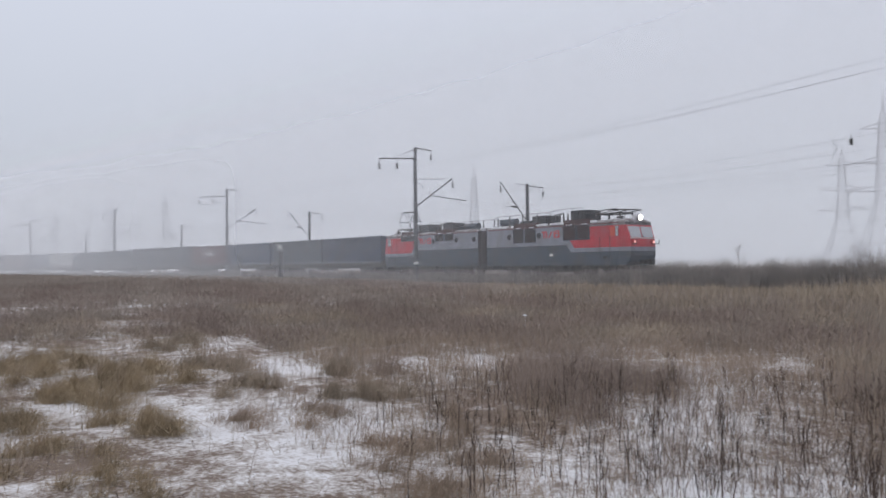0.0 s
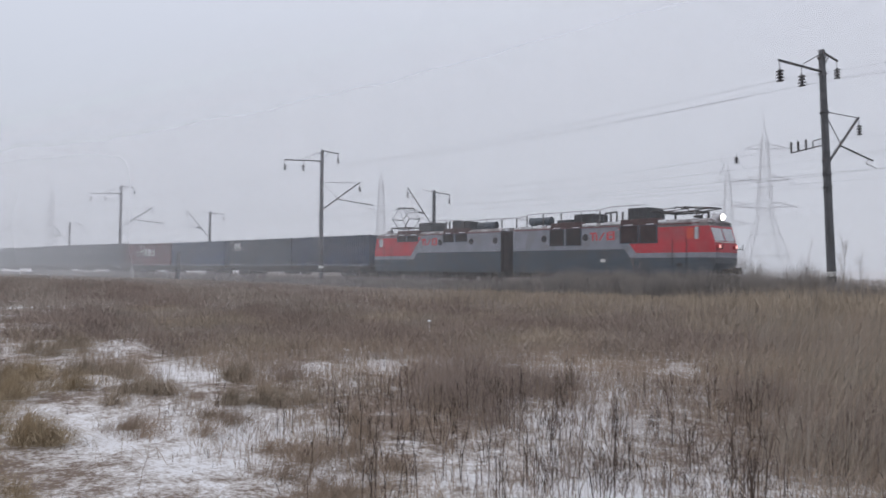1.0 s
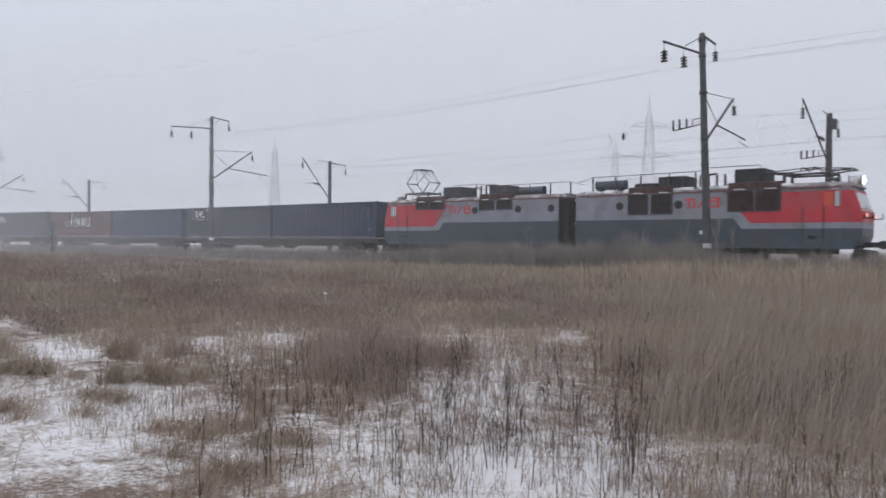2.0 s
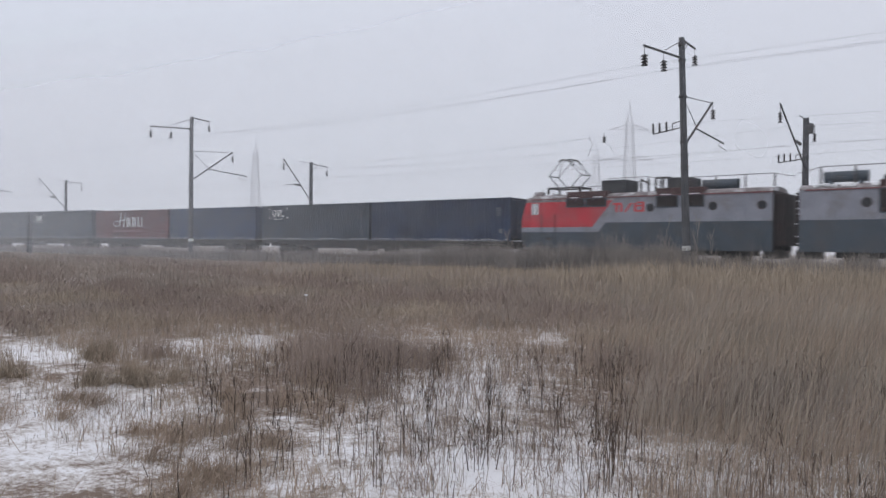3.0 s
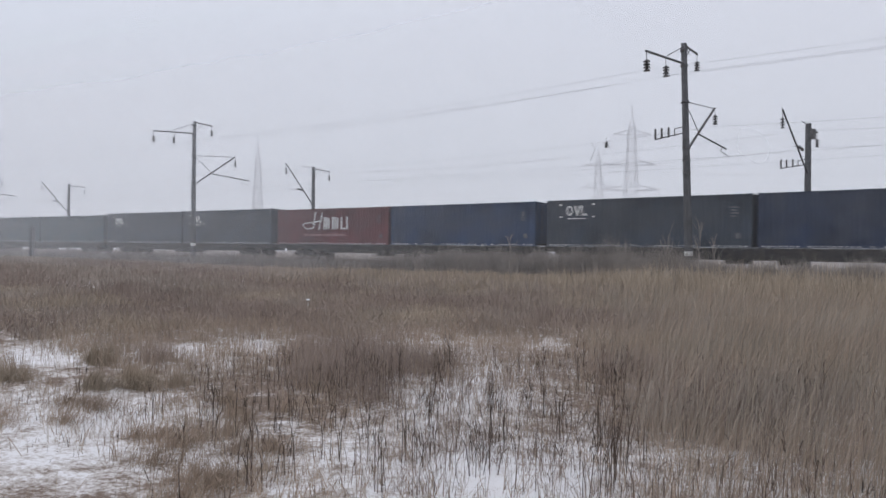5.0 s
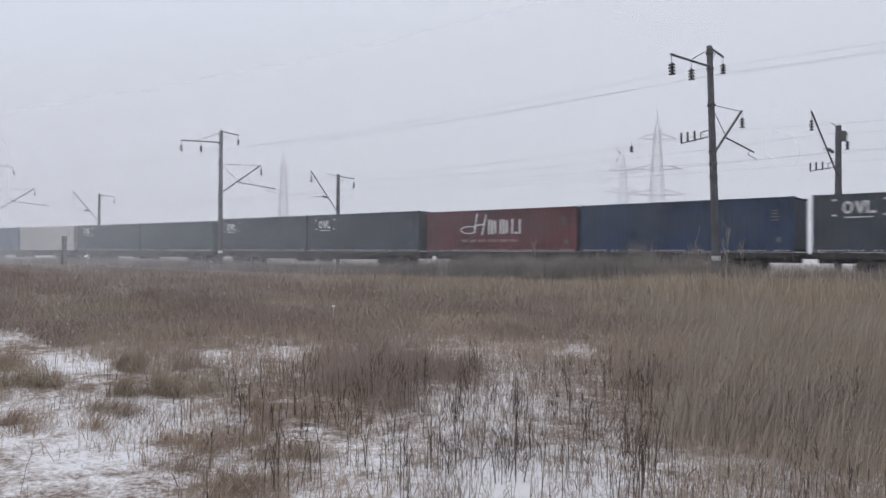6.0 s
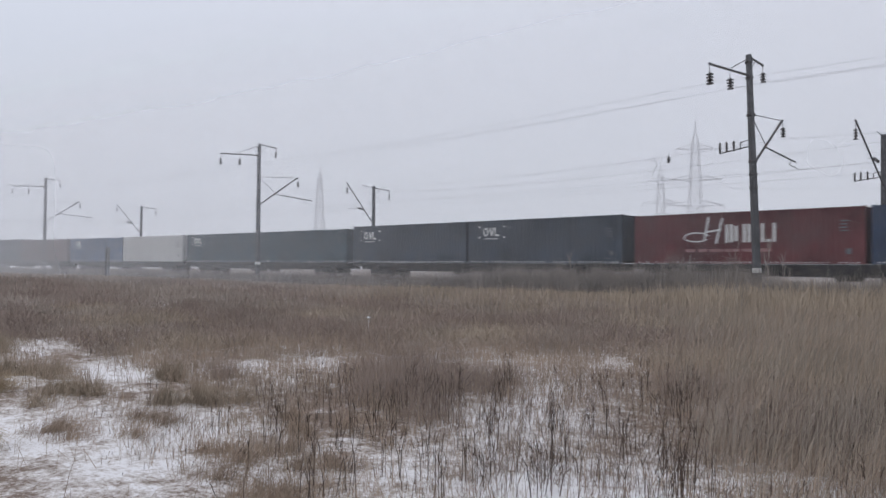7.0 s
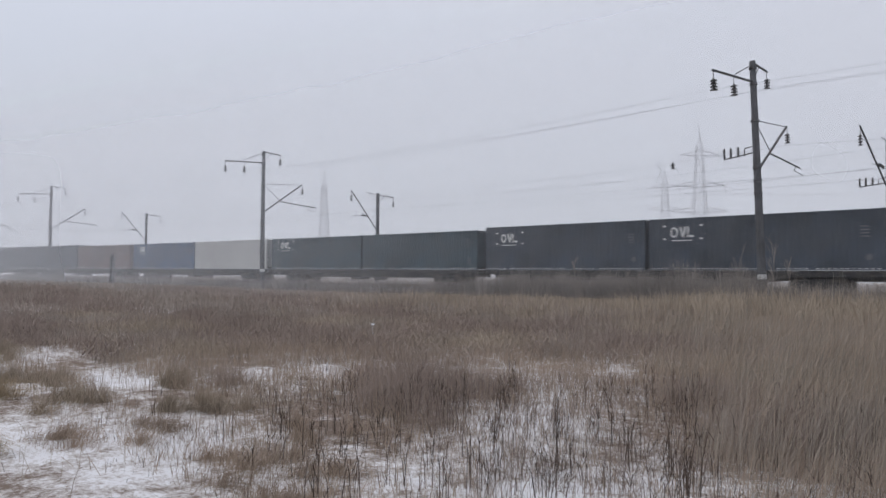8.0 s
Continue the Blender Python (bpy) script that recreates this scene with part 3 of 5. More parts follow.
            part("hatch", bm, M_LOCO_DARK, lo)
    # front windscreen panes follow the raked face
    for sd in (-1, 1):
        bm = B()
        a, b = Vector((15.475, 0, 2.78)), Vector((15.225, 0, 3.55))
        n = Vector((0.95, 0, 0.31)) * 0.02
        q = [a + Vector((0, sd * 0.06, 0)), a + Vector((0, sd * 1.24, 0)), b + Vector((0, sd * 1.26, 0)), b + Vector((0, sd * 0.06, 0))]
        vs = [bm.verts.new(p) for p in q] + [bm.verts.new(p + n) for p in q]
        bm.faces.new(vs[:4]); bm.faces.new(vs[4:])
        for j in range(4):
            bm.faces.new((vs[j], vs[(j + 1) % 4], vs[4 + (j + 1) % 4], vs[4 + j]))
        w = part("windscreen", bm, M_SCREEN, lo, "raked windscreen pane")
        bm = B()
        rod(bm, q[0] + n * 1.6, q[3] + n * 1.6 + Vector((0, sd * 0.5, -0.2)), 0.012)
        part("wiper", bm, M_STEEL, w)
    bm = B()
    rod(bm, (15.5, -1.28, 2.72), (15.5, 1.28, 2.72), 0.03)
    part("windscreen_trim", bm, M_WHITE, lo)
    # lamps
    bm = B()
    rod(bm, (14.75, 0, 4.2), (15.33, 0, 4.2), 0.22, 0.24, seg=20)
    h = part("headlamp_housing", bm, M_LOCO_ROOF, lo)
    bm = B()
    rod(bm, (15.33, 0, 4.2), (15.37, 0, 4.2), 0.19, seg=20)
    part("headlight", bm, M_LAMP if not raised else M_GLASS, h, "bright round headlight" if not raised else "unlit round headlight")
    for sd in (-1, 1):
        bm = B()
        rod(bm, (15.35, sd * 1.02, 2.46), (15.66, sd * 1.02, 2.46), 0.17, 0.15, seg=16)
        h = part("buffer_lamp_housing", bm, M_LOCO_RED, lo)
        bm = B()
        rod(bm, (15.66, sd * 1.02, 2.46), (15.69, sd * 1.02, 2.46), 0.10, seg=16)
        part("buffer_lamp", bm, M_LAMP_RED if not raised else M_GLASS, h, "small pink-lit marker lamp" if not raised else "")
        bm = B()
        rod(bm, (15.2, sd * 1.1, 2.28), (15.95, sd * 1.25, 2.34), 0.025)
        rod(bm, (15.95, sd * 1.25, 2.28), (15.95, sd * 1.25, 2.6), 0.03)
        part("handrail", bm, M_UNDER, lo)
    # buffer beam, plough, coupler
    bm = B()
    prism(bm, [(15.0, 0.25), (15.9, 0.2), (15.75, 0.75), (15.2, 0.83)], -1.3, 1.3)
    part("snow_plough", bm, M_UNDER, lo)
    bm = B()
    box(bm, 15.2, 16.1, -0.15, 0.15, 0.92, 1.18, 0.04)
    box(bm, 16.05, 16.42, -0.22, 0.2, 0.85, 1.25, 0.06)
    part("coupler", bm, M_UNDER, lo, "black automatic coupler")
    for x in (4.2, 11.7):
        loco_bogie(lo, x)
    bm = B()
    box(bm, 6.9, 9.1, -1.35, 1.35, 0.3, 0.83, 0.04)
    part("underfloor_box", bm, M_UNDER, lo)
    # roof gear
    bm = B()
    t0, t1 = (2.85, 4.75) if raised else (1.2, 3.1)
    rod(bm, (t0, -0.6, 4.5), (t1, -0.6, 4.5), 0.27, seg=18)
    for x in (t0, t1 - 0.06):
        rod(bm, (x, -0.6, 4.5), (x + 0.06, -0.6, 4.5), 0.29, seg=18)
    for x in (t0 + 0.3, t1 - 0.3):
        box(bm, x - 0.08, x + 0.08, -0.85, -0.35, 4.1, 4.32)
    part("air_reservoir", bm, M_LOCO_DARK, roof, "dark grey roof air tank")
    for x0, x1, z1 in (((4.95, 6.3, 4.86), (8.7, 10.3, 4.9)) if raised else ((3.75, 5.0, 4.5), (5.2, 6.8, 4.82), (9.45, 11.0, 5.0))):
        bm = B()
        box(bm, x0, x1, -0.85, 0.85, 4.05, z1, 0.05)
        hb = part("roof_hood", bm, M_HOOD, roof, "dark rectangular ventilation hood")
        for k in range(int((x1 - x0) / 0.3)):
            bm = B()
            box(bm, x0 + 0.1 + 0.3 * k, x0 + 0.16 + 0.3 * k, -0.88, -0.85, 4.12, z1 - 0.06)
            part("hood_rib", bm, M_UNDER, hb)
    posts = (1.1, 2.6, 4.2, 5.9, 7.4)
    for x in posts:
        part("busbar_insulator", post_insulator(B(), (x, -0.95, 4.06), 0.9, 0.085), M_INSULATOR, roof)
    bm = B()
    for a, b in zip(posts, posts[1:]):
        rod(bm, (a, -0.95, 5.0), (b, -0.95, 5.0), 0.022)
    rod(bm, (7.4, -0.95, 5.0), (8.2, -0.9, 5.16), 0.02)
    rod(bm, (8.2, -0.9, 5.16), (10.75, -0.9, 5.16), 0.022)
    rod(bm, (10.75, -0.9, 5.16), (10.85, -0.8, 4.72), 0.022)
    rod(bm, (10.85, -0.8, 4.72), (12.0, -0.7, 4.70), 0.02)
    rod(bm, (1.1, -0.95, 5.0), (0.5, -0.8, 4.84), 0.018); rod(bm, (0.5, -0.8, 4.84), (0.0, -0.8, 4.76), 0.018)
    part("busbar", bm, M_STEEL, roof)
    bm = B()
    for x in (7.5, 7.95, 8.4, 8.85) if not raised else (6.6, 7.05, 7.5, 7.95, 8.4):
        post_insulator(bm, (x, -0.5, 4.12), 0.7 if not raised else 0.9, 0.11)
    rod(bm, (7.5 if not raised else 6.6, -0.5, 4.8 if not raised else 5.0), (8.4 if not raised else 7.5, -0.5, 4.86 if not raised else 5.02), 0.06)
    if raised:
        rod(bm, (7.95, -0.5, 4.7), (8.4, -0.5, 4.98), 0.05)
    part("breaker", bm, M_INSULATOR, roof, "dark porcelain circuit breaker")
    pantograph(lo, 12.9 if raised else 13.0, 4.2, raised)
    part("aerial", rod(B(), (14.35, -0.5, 4.0), (14.35, -0.5, 4.5), 0.02), M_STEEL, roof)
    part("aerial", rod(B(), (14.6, 0.4, 4.0), (14.6, 0.4, 4.55), 0.025), M_STEEL, roof)
    bm = B()
    rod(bm, (14.0, -0.9, 4.25), (14.5, -0.9, 4.22), 0.06, 0.12)
    part("horn", bm, M_STEEL, roof)
    return lo


loco_front = loco_section(False)
loco_rear = loco_section(True)


# ---- container wagons ----
CL, CW = 12.192, 2.438


def corrugated(bm, x0, x1, z0, z1, y, sd, pitch=0.28, depth=0.036):
    n = int((x1 - x0) / pitch)
    p = (x1 - x0) / n
    pts = []
    for k in range(n):
        a = x0 + k * p
        pts += [(a, 0), (a + p * 0.25, 0), (a + p * 0.5, depth), (a + p * 0.75, depth)]
    pts.append((x1, 0))
    lo = [bm.verts.new((x, y - sd * d, z0)) for x, d in pts]
    hi = [bm.verts.new((x, y - sd * d, z1)) for x, d in pts]
    for i in range(len(pts) - 1):
        bm.faces.new((lo[i], lo[i + 1], hi[i + 1], hi[i]))


def container_mesh_set(material, CH=2.83):
    """The meshes of a forty-foot box, x along its length from the middle, z from its foot."""
    h, w = CL / 2, CW / 2
    s = {}
    for nm, sd in (("side_panel", -1), ("far_side_panel", 1)):
        bm = B()
        corrugated(bm, -h + 0.1, h - 0.1, 0.16, CH - 0.09, sd * (w - 0.01), sd)
        s[nm] = mesh_of(bm, "side_panel", material)
    bm = B()
    for sx in (-h, h - 0.1):
        for sy in (-w, w - 0.1):
            box(bm, sx, sx + 0.1, sy, sy + 0.1, 0.12, CH - 0.12)
    s["corner_post"] = mesh_of(bm, "corner_post", material)
    bm = B()
    for sx in (-h - 0.004, h - 0.174):
        for sy in (-w - 0.004, w - 0.158):
            for sz in (0.0, CH - 0.118):
                box(bm, sx, sx + 0.178, sy, sy + 0.162, sz, sz + 0.118)
    s["corner_casting"] = mesh_of(bm, "corner_casting", material)
    bm = B()
    for sy in (-w, w - 0.06):
        box(bm, -h + 0.17, h - 0.17, sy, sy + 0.06, CH - 0.1, CH - 0.02)
        box(bm, -h + 0.17, h - 0.17, sy, sy + 0.05, 0.02, 0.17)
    s["side_rail"] = mesh_of(bm, "side_rail", material)
    bm = B()
    box(bm, -h + 0.05, h - 0.05, -w + 0.06, w - 0.06, CH - 0.06, CH - 0.025)
    for k in range(40):
        x = -h + 0.3 + k * 0.29
        box(bm, x, x + 0.12, -w + 0.15, w - 0.15, CH - 0.025, CH - 0.008)
    s["roof_panel"] = mesh_of(bm, "roof_panel", material)
    bm = B()
    box(bm, -h + 0.03, -h + 0.09, -w + 0.1, w - 0.1, 0.1, CH - 0.08)
    n = 9
    for k in range(n):
        y = -w + 0.16 + k * (CW - 0.32) / n
        box(bm, -h + 0.0, -h + 0.03, y, y + 0.13, 0.25, CH - 0.2)
    s["end_wall"] = mesh_of(bm, "end_wall", material)
    bm = B()
    for sy in (-w + 0.11, 0.01):
        box(bm, h - 0.09, h - 0.03, sy, sy + CW / 2 - 0.12, 0.16, CH - 0.14, 0.006)
    s["door"] = mesh_of(bm, "door", material)
    bm = B()
    for y in (-0.95, -0.35, 0.35, 0.95):
        rod(bm, (h - 0.015, y, 0.15), (h - 0.015, y, CH - 0.13), 0.02, seg=6)
        box(bm, h - 0.03, h + 0.005, y - 0.15, y + 0.02, 1.1, 1.16)
    s["locking_bar"] = mesh_of(bm, "locking_bar", M_STEEL)
    bm = B()
    box(bm, -h + 0.1, h - 0.1, -w + 0.08, w - 0.08, 0.06, 0.14)
    s["floor_frame"] = mesh_of(bm, "floor_frame", M_UNDER)
    return s


def cmat(name, c):
    return mat(name, c, 0.55, vary=0.42, scale=0.5, fine=10, dirt=tuple(0.6 * x + 0.035 for x in c), dirt_amount=0.55)


PAINTS = {
    "dark navy blue": cmat("paint_navy", (0.016, 0.028, 0.060)), "dark slate grey": cmat("paint_slate", (0.034, 0.044, 0.060)),
    "deep blue": cmat("paint_blue", (0.018, 0.036, 0.080)), "brick red": cmat("paint_red", (0.098, 0.029, 0.033)),
    "blue-grey": cmat("paint_bluegrey", (0.040, 0.051, 0.068)), "dark teal": cmat("paint_teal", (0.03, 0.052, 0.066)),
    "dirty white": mat("paint_white", (0.45, 0.45, 0.44), 0.6, vary=0.08, scale=0.6, fine=14, dirt=(0.38, 0.37, 0.36), dirt_amount=0.3), "dull blue": cmat("paint_dull_blue", (0.05, 0.085, 0.15)),
    "rusty brown": cmat("paint_brown", (0.13, 0.09, 0.085)),
}
SETS = {k: container_mesh_set(m, 2.98 if k == "blue-grey" else 2.83) for k, m in PAINTS.items()}


def ring(cx, cz, rx, rz, t, a0, a1, n=18):
    """An arc of a band of thickness t as one polygon."""
    out = [(cx + rx * math.cos(a0 + (a1 - a0) * i / n), cz + rz * math.sin(a0 + (a1 - a0) * i / n)) for i in range(n + 1)]
    inn = [(cx + (rx - t) * math.cos(a0 + (a1 - a0) * i / n), cz + (rz - t) * math.sin(a0 + (a1 - a0) * i / n)) for i in range(n, -1, -1)]
    return out + inn


def block_logo(bm, x, z, k, y):
    """Three pale block shapes between corner ticks."""
    P = lambda pts: prism(bm, [(x + k * u, z + k * v) for u, v in pts], y, y - 0.006)
    P(ring(0.22, 0.3, 0.22, 0.3, 0.09, 0, 2 * math.pi - 0.01, 20))
    P([(0.52, 0.6), (0.64, 0.6), (0.80, 0), (0.70, 0)])
    P([(0.84, 0.6), (0.96, 0.6), (0.80, 0), (0.71, 0)])
    P([(1.0, 0.6), (1.1, 0.6), (1.1, 0), (1.0, 0)])
    P([(1.16, 0.12), (1.4, 0.12), (1.4, 0), (1.16, 0)])
    for u, v in ((-0.45, 0.62), (-0.45, -0.12), (1.75, 0.62), (1.75, -0.12)):
        P([(u, v), (u + 0.16, v), (u + 0.16, v + 0.09), (u, v + 0.09)])
    P([(0.1, -0.2), (1.3, -0.2), (1.3, -0.15), (0.1, -0.15)])


def script_logo(bm, x, z, k, y):
    """A long pale swash with upright strokes and block shapes after it."""
    P = lambda pts: prism(bm, [(x + k * u, z + k * v) for u, v in pts], y, y - 0.006)
    P(ring(0.55, 0.42, 0.62, 0.24, 0.06, 0.2, 2 * math.pi - 0.5, 24))
    P([(0.9, 0.25), (0.98, 0.25), (1.2, 1.35), (1.1, 1.35)])
    P([(1.45, 0.1), (1.55, 0.1), (1.85, 1.3), (1.76, 1.3)])
    P([(0.95, 0.6), (1.75, 0.72), (1.75, 0.8), (0.95, 0.68)])
    for u in (1.95, 2.75):
        P([(u, 0.15), (u + 0.12, 0.15), (u + 0.12, 0.98), (u, 0.98)])
        P([(u + 0.2, 0.15), (u + 0.34, 0.15), (u + 0.34, 0.98), (u + 0.2, 0.98)])
        P([(u + 0.42, 0.22), (u + 0.56, 0.22), (u + 0.56, 0.91), (u + 0.42, 0.91)])
    for u in (3.55, 4.05):
        P([(u, 0.15), (u + 0.12, 0.15), (u + 0.12, 0.98), (u, 0.98)])
    P([(3.75, 0.15), (3.97, 0.15), (3.97, 0.27), (3.75, 0.27)])


def slogan_bars(bm, x, z, k, y):
    """A row of short bars under the large mark."""
    P = lambda pts: prism(bm, [(x + k * u, z + k * v) for u, v in pts], y, y - 0.006)
    u = 0.0
    for l in (0.5, 0.45, 0.55, 0.7, 0.6, 0.55):
        P([(u, -0.28), (u + l, -0.28), (u + l, -0.14), (u, -0.14)])
        u += l + 0.13


def container(color, mark, extra):
    ct = thing("shipping_container", color + " corrugated shipping container on a flat wagon" + extra, "container", "containers of the train")
    s = SETS[color]
    for nm, me in s.items():
        part("side_panel" if nm == "far_side_panel" else nm, me, None, ct)
    y = -CW / 2 + 0.004
    if mark == "block":
        bm = B(); block_logo(bm, -CL / 2 + 1.35, 1.86, 1.0, y)
        part("painted_mark", bm, M_LOGO_WHITE, ct, "pale block-shaped owner's mark")
    if mark == "script":
        bm = B(); script_logo(bm, -2.95, 0.98, 1.18, y)
        part("painted_mark", bm, M_LOGO_WHITE, ct, "white swash-shaped owner's mark")
        bm = B(); slogan_bars(bm, -2.95, 0.98, 1.18, y)
        part("slogan_bars", bm, M_SLOGAN, ct, "row of faded pinkish bars")
    rnd = random.Random(len(color) * 7 + len(mark))
    bm = B()
    for k in range(4):
        z = 2.1 - 0.16 * k
        prism(bm, [(CL / 2 - 1.1, z), (CL / 2 - 1.1 + rnd.uniform(.3, .55), z), (CL / 2 - .8, z + 0.07), (CL / 2 - 1.1, z + 0.07)], y, y - 0.005)
    box(bm, CL / 2 - 0.85, CL / 2 - 0.6, y - 0.005, y, 0.5, 0.78)
    part("data_panel", bm, M_FAINT, ct, "small faded data bars")
    bm = B()
    for k in range(44):
        if rnd.random() < 0.82:
            x = -CL / 2 + 0.3 + (CL - 0.6) * k / 43
            box(bm, x - 0.05, x + 0.05, -CW / 2 - 0.008, -CW / 2 + 0.004, 0.07, 0.115)
    part("rail_snow", bm, M_LOGO_WHITE, ct, "row of white specks along the bottom rail")
    return ct


def wagon_bogie(parent, x):
    bm = B()
    for sd in (-1, 1):
        prism(bm, [(x - 1.2, 0.62), (x - 1.2, 0.40), (x - 0.55, 0.28), (x + 0.55, 0.28), (x + 1.2, 0.40), (x + 1.2, 0.62), (x + 0.5, 0.78), (x - 0.5, 0.78)], sd * 1.02 - 0.07, sd * 1.02 + 0.07)
    box(bm, x - 0.22, x + 0.22, -1.05, 1.05, 0.5, 0.82, 0.03)
    bg = part("bogie", bm, M_UNDER, parent)
    for dx in (-0.925, 0.925):
        wheelset(parent, x + dx, 0.475)


def flat_wagon():
    wg = thing("flat_wagon", "long dark container flat wagon with two bogies on the rails", "wagon", "wagons of the train")
    bm = B()
    box(bm, -12.35, 12.35, -0.3, 0.3, 0.72, 1.18, 0.02)
    part("centre_sill", bm, M_UNDER, wg)
    for sd in (-1, 1):
        bm = B()
        prism(bm, [(-12.4, 1.27), (-12.4, 0.98), (-8.0, 0.92), (-6.4, 0.62), (6.4, 0.62), (8.0, 0.92), (12.4, 0.98), (12.4, 1.27)], sd * 1.2 - 0.06, sd * 1.2 + 0.06)
        part("side_sill", bm, M_UNDER, wg)
        bm = B()
        for k in range(30):
            x = -11.9 + k * 0.8
            box(bm, x, x + (0.3 if k % 11 == 3 else 0.07), min(sd * 1.262, sd * 1.27), max(sd * 1.262, sd * 1.27), 1.2, 1.235)
        part("white_stencil", bm, M_FAINT, wg, "row of small pale stencil marks")
    for x in (-12.3, -9.0, -6, -3, 0, 3, 6, 9.0, 12.1):
        bm = B()
        box(bm, x, x + 0.2, -1.14, 1.14, 1.06, 1.26)
        part("cross_member", bm, M_UNDER, wg)
    for e in (-1, 1):
        wagon_bogie(wg, e * 9.2)
        bm = B()
        box(bm, min(e * 12.3, e * 12.82), max(e * 12.3, e * 12.82), -0.14, 0.14, 0.93, 1.17, 0.03)
        part("coupler", bm, M_UNDER, wg)
    bm = B()
    box(bm, -1.6, -0.5, -0.9, 0.2, 0.42, 0.74, 0.03)
    rod(bm, (1.0, -0.5, 0.6), (2.2, -0.5, 0.6), 0.2, seg=14)
    part("brake_gear", bm, M_UNDER, wg)
    return wg


WAGON = 25.56
LOADS = [("dark navy blue", "", ""), ("dark slate grey", "block", ", pale mark"), ("deep blue", "", ""), ("brick red", "script", ", large white mark"),
         ("blue-grey", "block", ", pale mark"), ("blue-grey", "block", ", pale mark"), ("dark teal", "", ""), ("dark teal", "block", ", faint mark"),
         ("dirty white", "", ""), ("dull blue", "block", ", faint mark"), ("rusty brown", "", ""), ("blue-grey", "", ""),
         ("blue-grey", "", ""), ("dull blue", "", ""), ("dark teal", "", ""), ("rusty brown", "", "")]
WAGONS, BOXES = [], []
first = flat_wagon()
for k in range(8):
    WAGONS.append(first if k == 0 else copy_thing(first, Matrix.Identity(4)))
for c in LOADS:
    BOXES.append(container(*c))


# ---- overhead line masts ----
def hang(bm, at, h, r):
    x, y, z = at
    rod(bm, (x, y, z), (x, y, z - h * 0.45), 0.015, seg=6)
    return insulator(bm, (x, y, z - h * 0.42), h * 0.58, r)


def mast_near(arm=3.75):
    """Concrete mast between field and track; y points to the track."""
    m = thing("overhead_line_mast", "tall grey concrete mast with feeder arms and track bracket", "mast", "masts on the field side")
    bm = B()
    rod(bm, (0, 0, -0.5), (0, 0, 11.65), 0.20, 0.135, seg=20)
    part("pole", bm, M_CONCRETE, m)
    bm = B()
    rod(bm, (0, 0, 1.4), (0, 0, 1.62), 0.202, 0.202, seg=20)
    part("white_band", bm, M_WHITE, m, "white painted band")
    bm = B()
    for z in (11.3, 10.55, 8.8, 6.6, 6.0, 5.4):
        rod(bm, (0, 0, z - 0.05), (0, 0, z + 0.05), 0.20 if z < 9 else 0.18, seg=16)
        box(bm, -0.06, 0.06, -0.27, -0.15, z - 0.03, z + 0.03)
    part("clamp", bm, M_STEEL, m)
    bm = B()
    rod(bm, (0, -0.15, 10.65), (0, -arm, 10.65 - 0.075 * arm), 0.055)
    fa = part("feeder_arm", bm, M_STEEL, m)
    bm = B()
    rod(bm, (0, -0.12, 11.45), (0, -2.1, 10.60), 0.02)
    part("tie_rod", bm, M_STEEL, fa)
    for y, z in ((-arm + 0.05, 10.64 - 0.075 * arm), (-arm * 0.51, 10.64 - 0.038 * arm)):
        part("hanging_insulator", hang(B(), (0, y, z), 0.86, 0.165), M_INSULATOR, fa, "brown disc insulator string")
    bm = B()
    rod(bm, (0, 0.12, 11.58), (0, 1.75, 11.50), 0.05)
    rod(bm, (0, 0.12, 10.9), (0, 0.75, 11.5), 0.022)
    fb = part("short_arm", bm, M_STEEL, m)
    part("hanging_insulator", hang(B(), (0, 1.7, 11.48), 0.82, 0.155), M_INSULATOR, fb)
    bm = B()
    rod(bm, (0, 0.2, 6.55), (0, 4.1, 9.15), 0.06)
    br = part("cantilever", bm, M_STEEL, m, "slanting steel bracket tube")
    bm = B()
    rod(bm, (0, 0.15, 8.85), (0, 4.0, 9.12), 0.02)
    rod(bm, (0, 0.15, 8.7), (0, 1.75, 7.55), 0.02)
    part("tie_rod", bm, M_STEEL, br)
    part("hanging_insulator", hang(B(), (0, 4.15, 9.15), 0.85, 0.15), M_INSULATOR, br)
    bm = B()
    rod(bm, (0, 1.7, 7.48), (0, 5.75, 7.2), 0.042)
    rod(bm, (0, 5.2, 7.22), (0.05, 4.7, 6.95), 0.018); rod(bm, (0.05, 4.7, 6.95), (0.1, 5.83, 6.82), 0.016)
    part("registration_arm", bm, M_STEEL, br)
    bm = B()
    rod(bm, (0, -0.24, 2.0), (0, -0.20, 10.8), 0.012, seg=6)
    part("earth_wire", bm, M_WIRE, m)
    return m


def pin_bracket(parent, z=7.22):
    bm = B()
    rod(bm, (-0.1, 0.0, z + 0.12), (-1.55, 0, z - 0.04), 0.03)
    rod(bm, (-0.15, 0, z + 0.42), (-0.55, 0, z + 0.36), 0.025); rod(bm, (-0.55, 0, z + 0.36), (-0.55, 0, z), 0.025)
    pb = part("pin_bracket", bm, M_STEEL, parent)
    for x in (-0.85, -1.2, -1.52):
        part("pin_insulator", post_insulator(B(), (x, 0, z - 0.02), 0.5, 0.085), M_INSULATOR, pb)


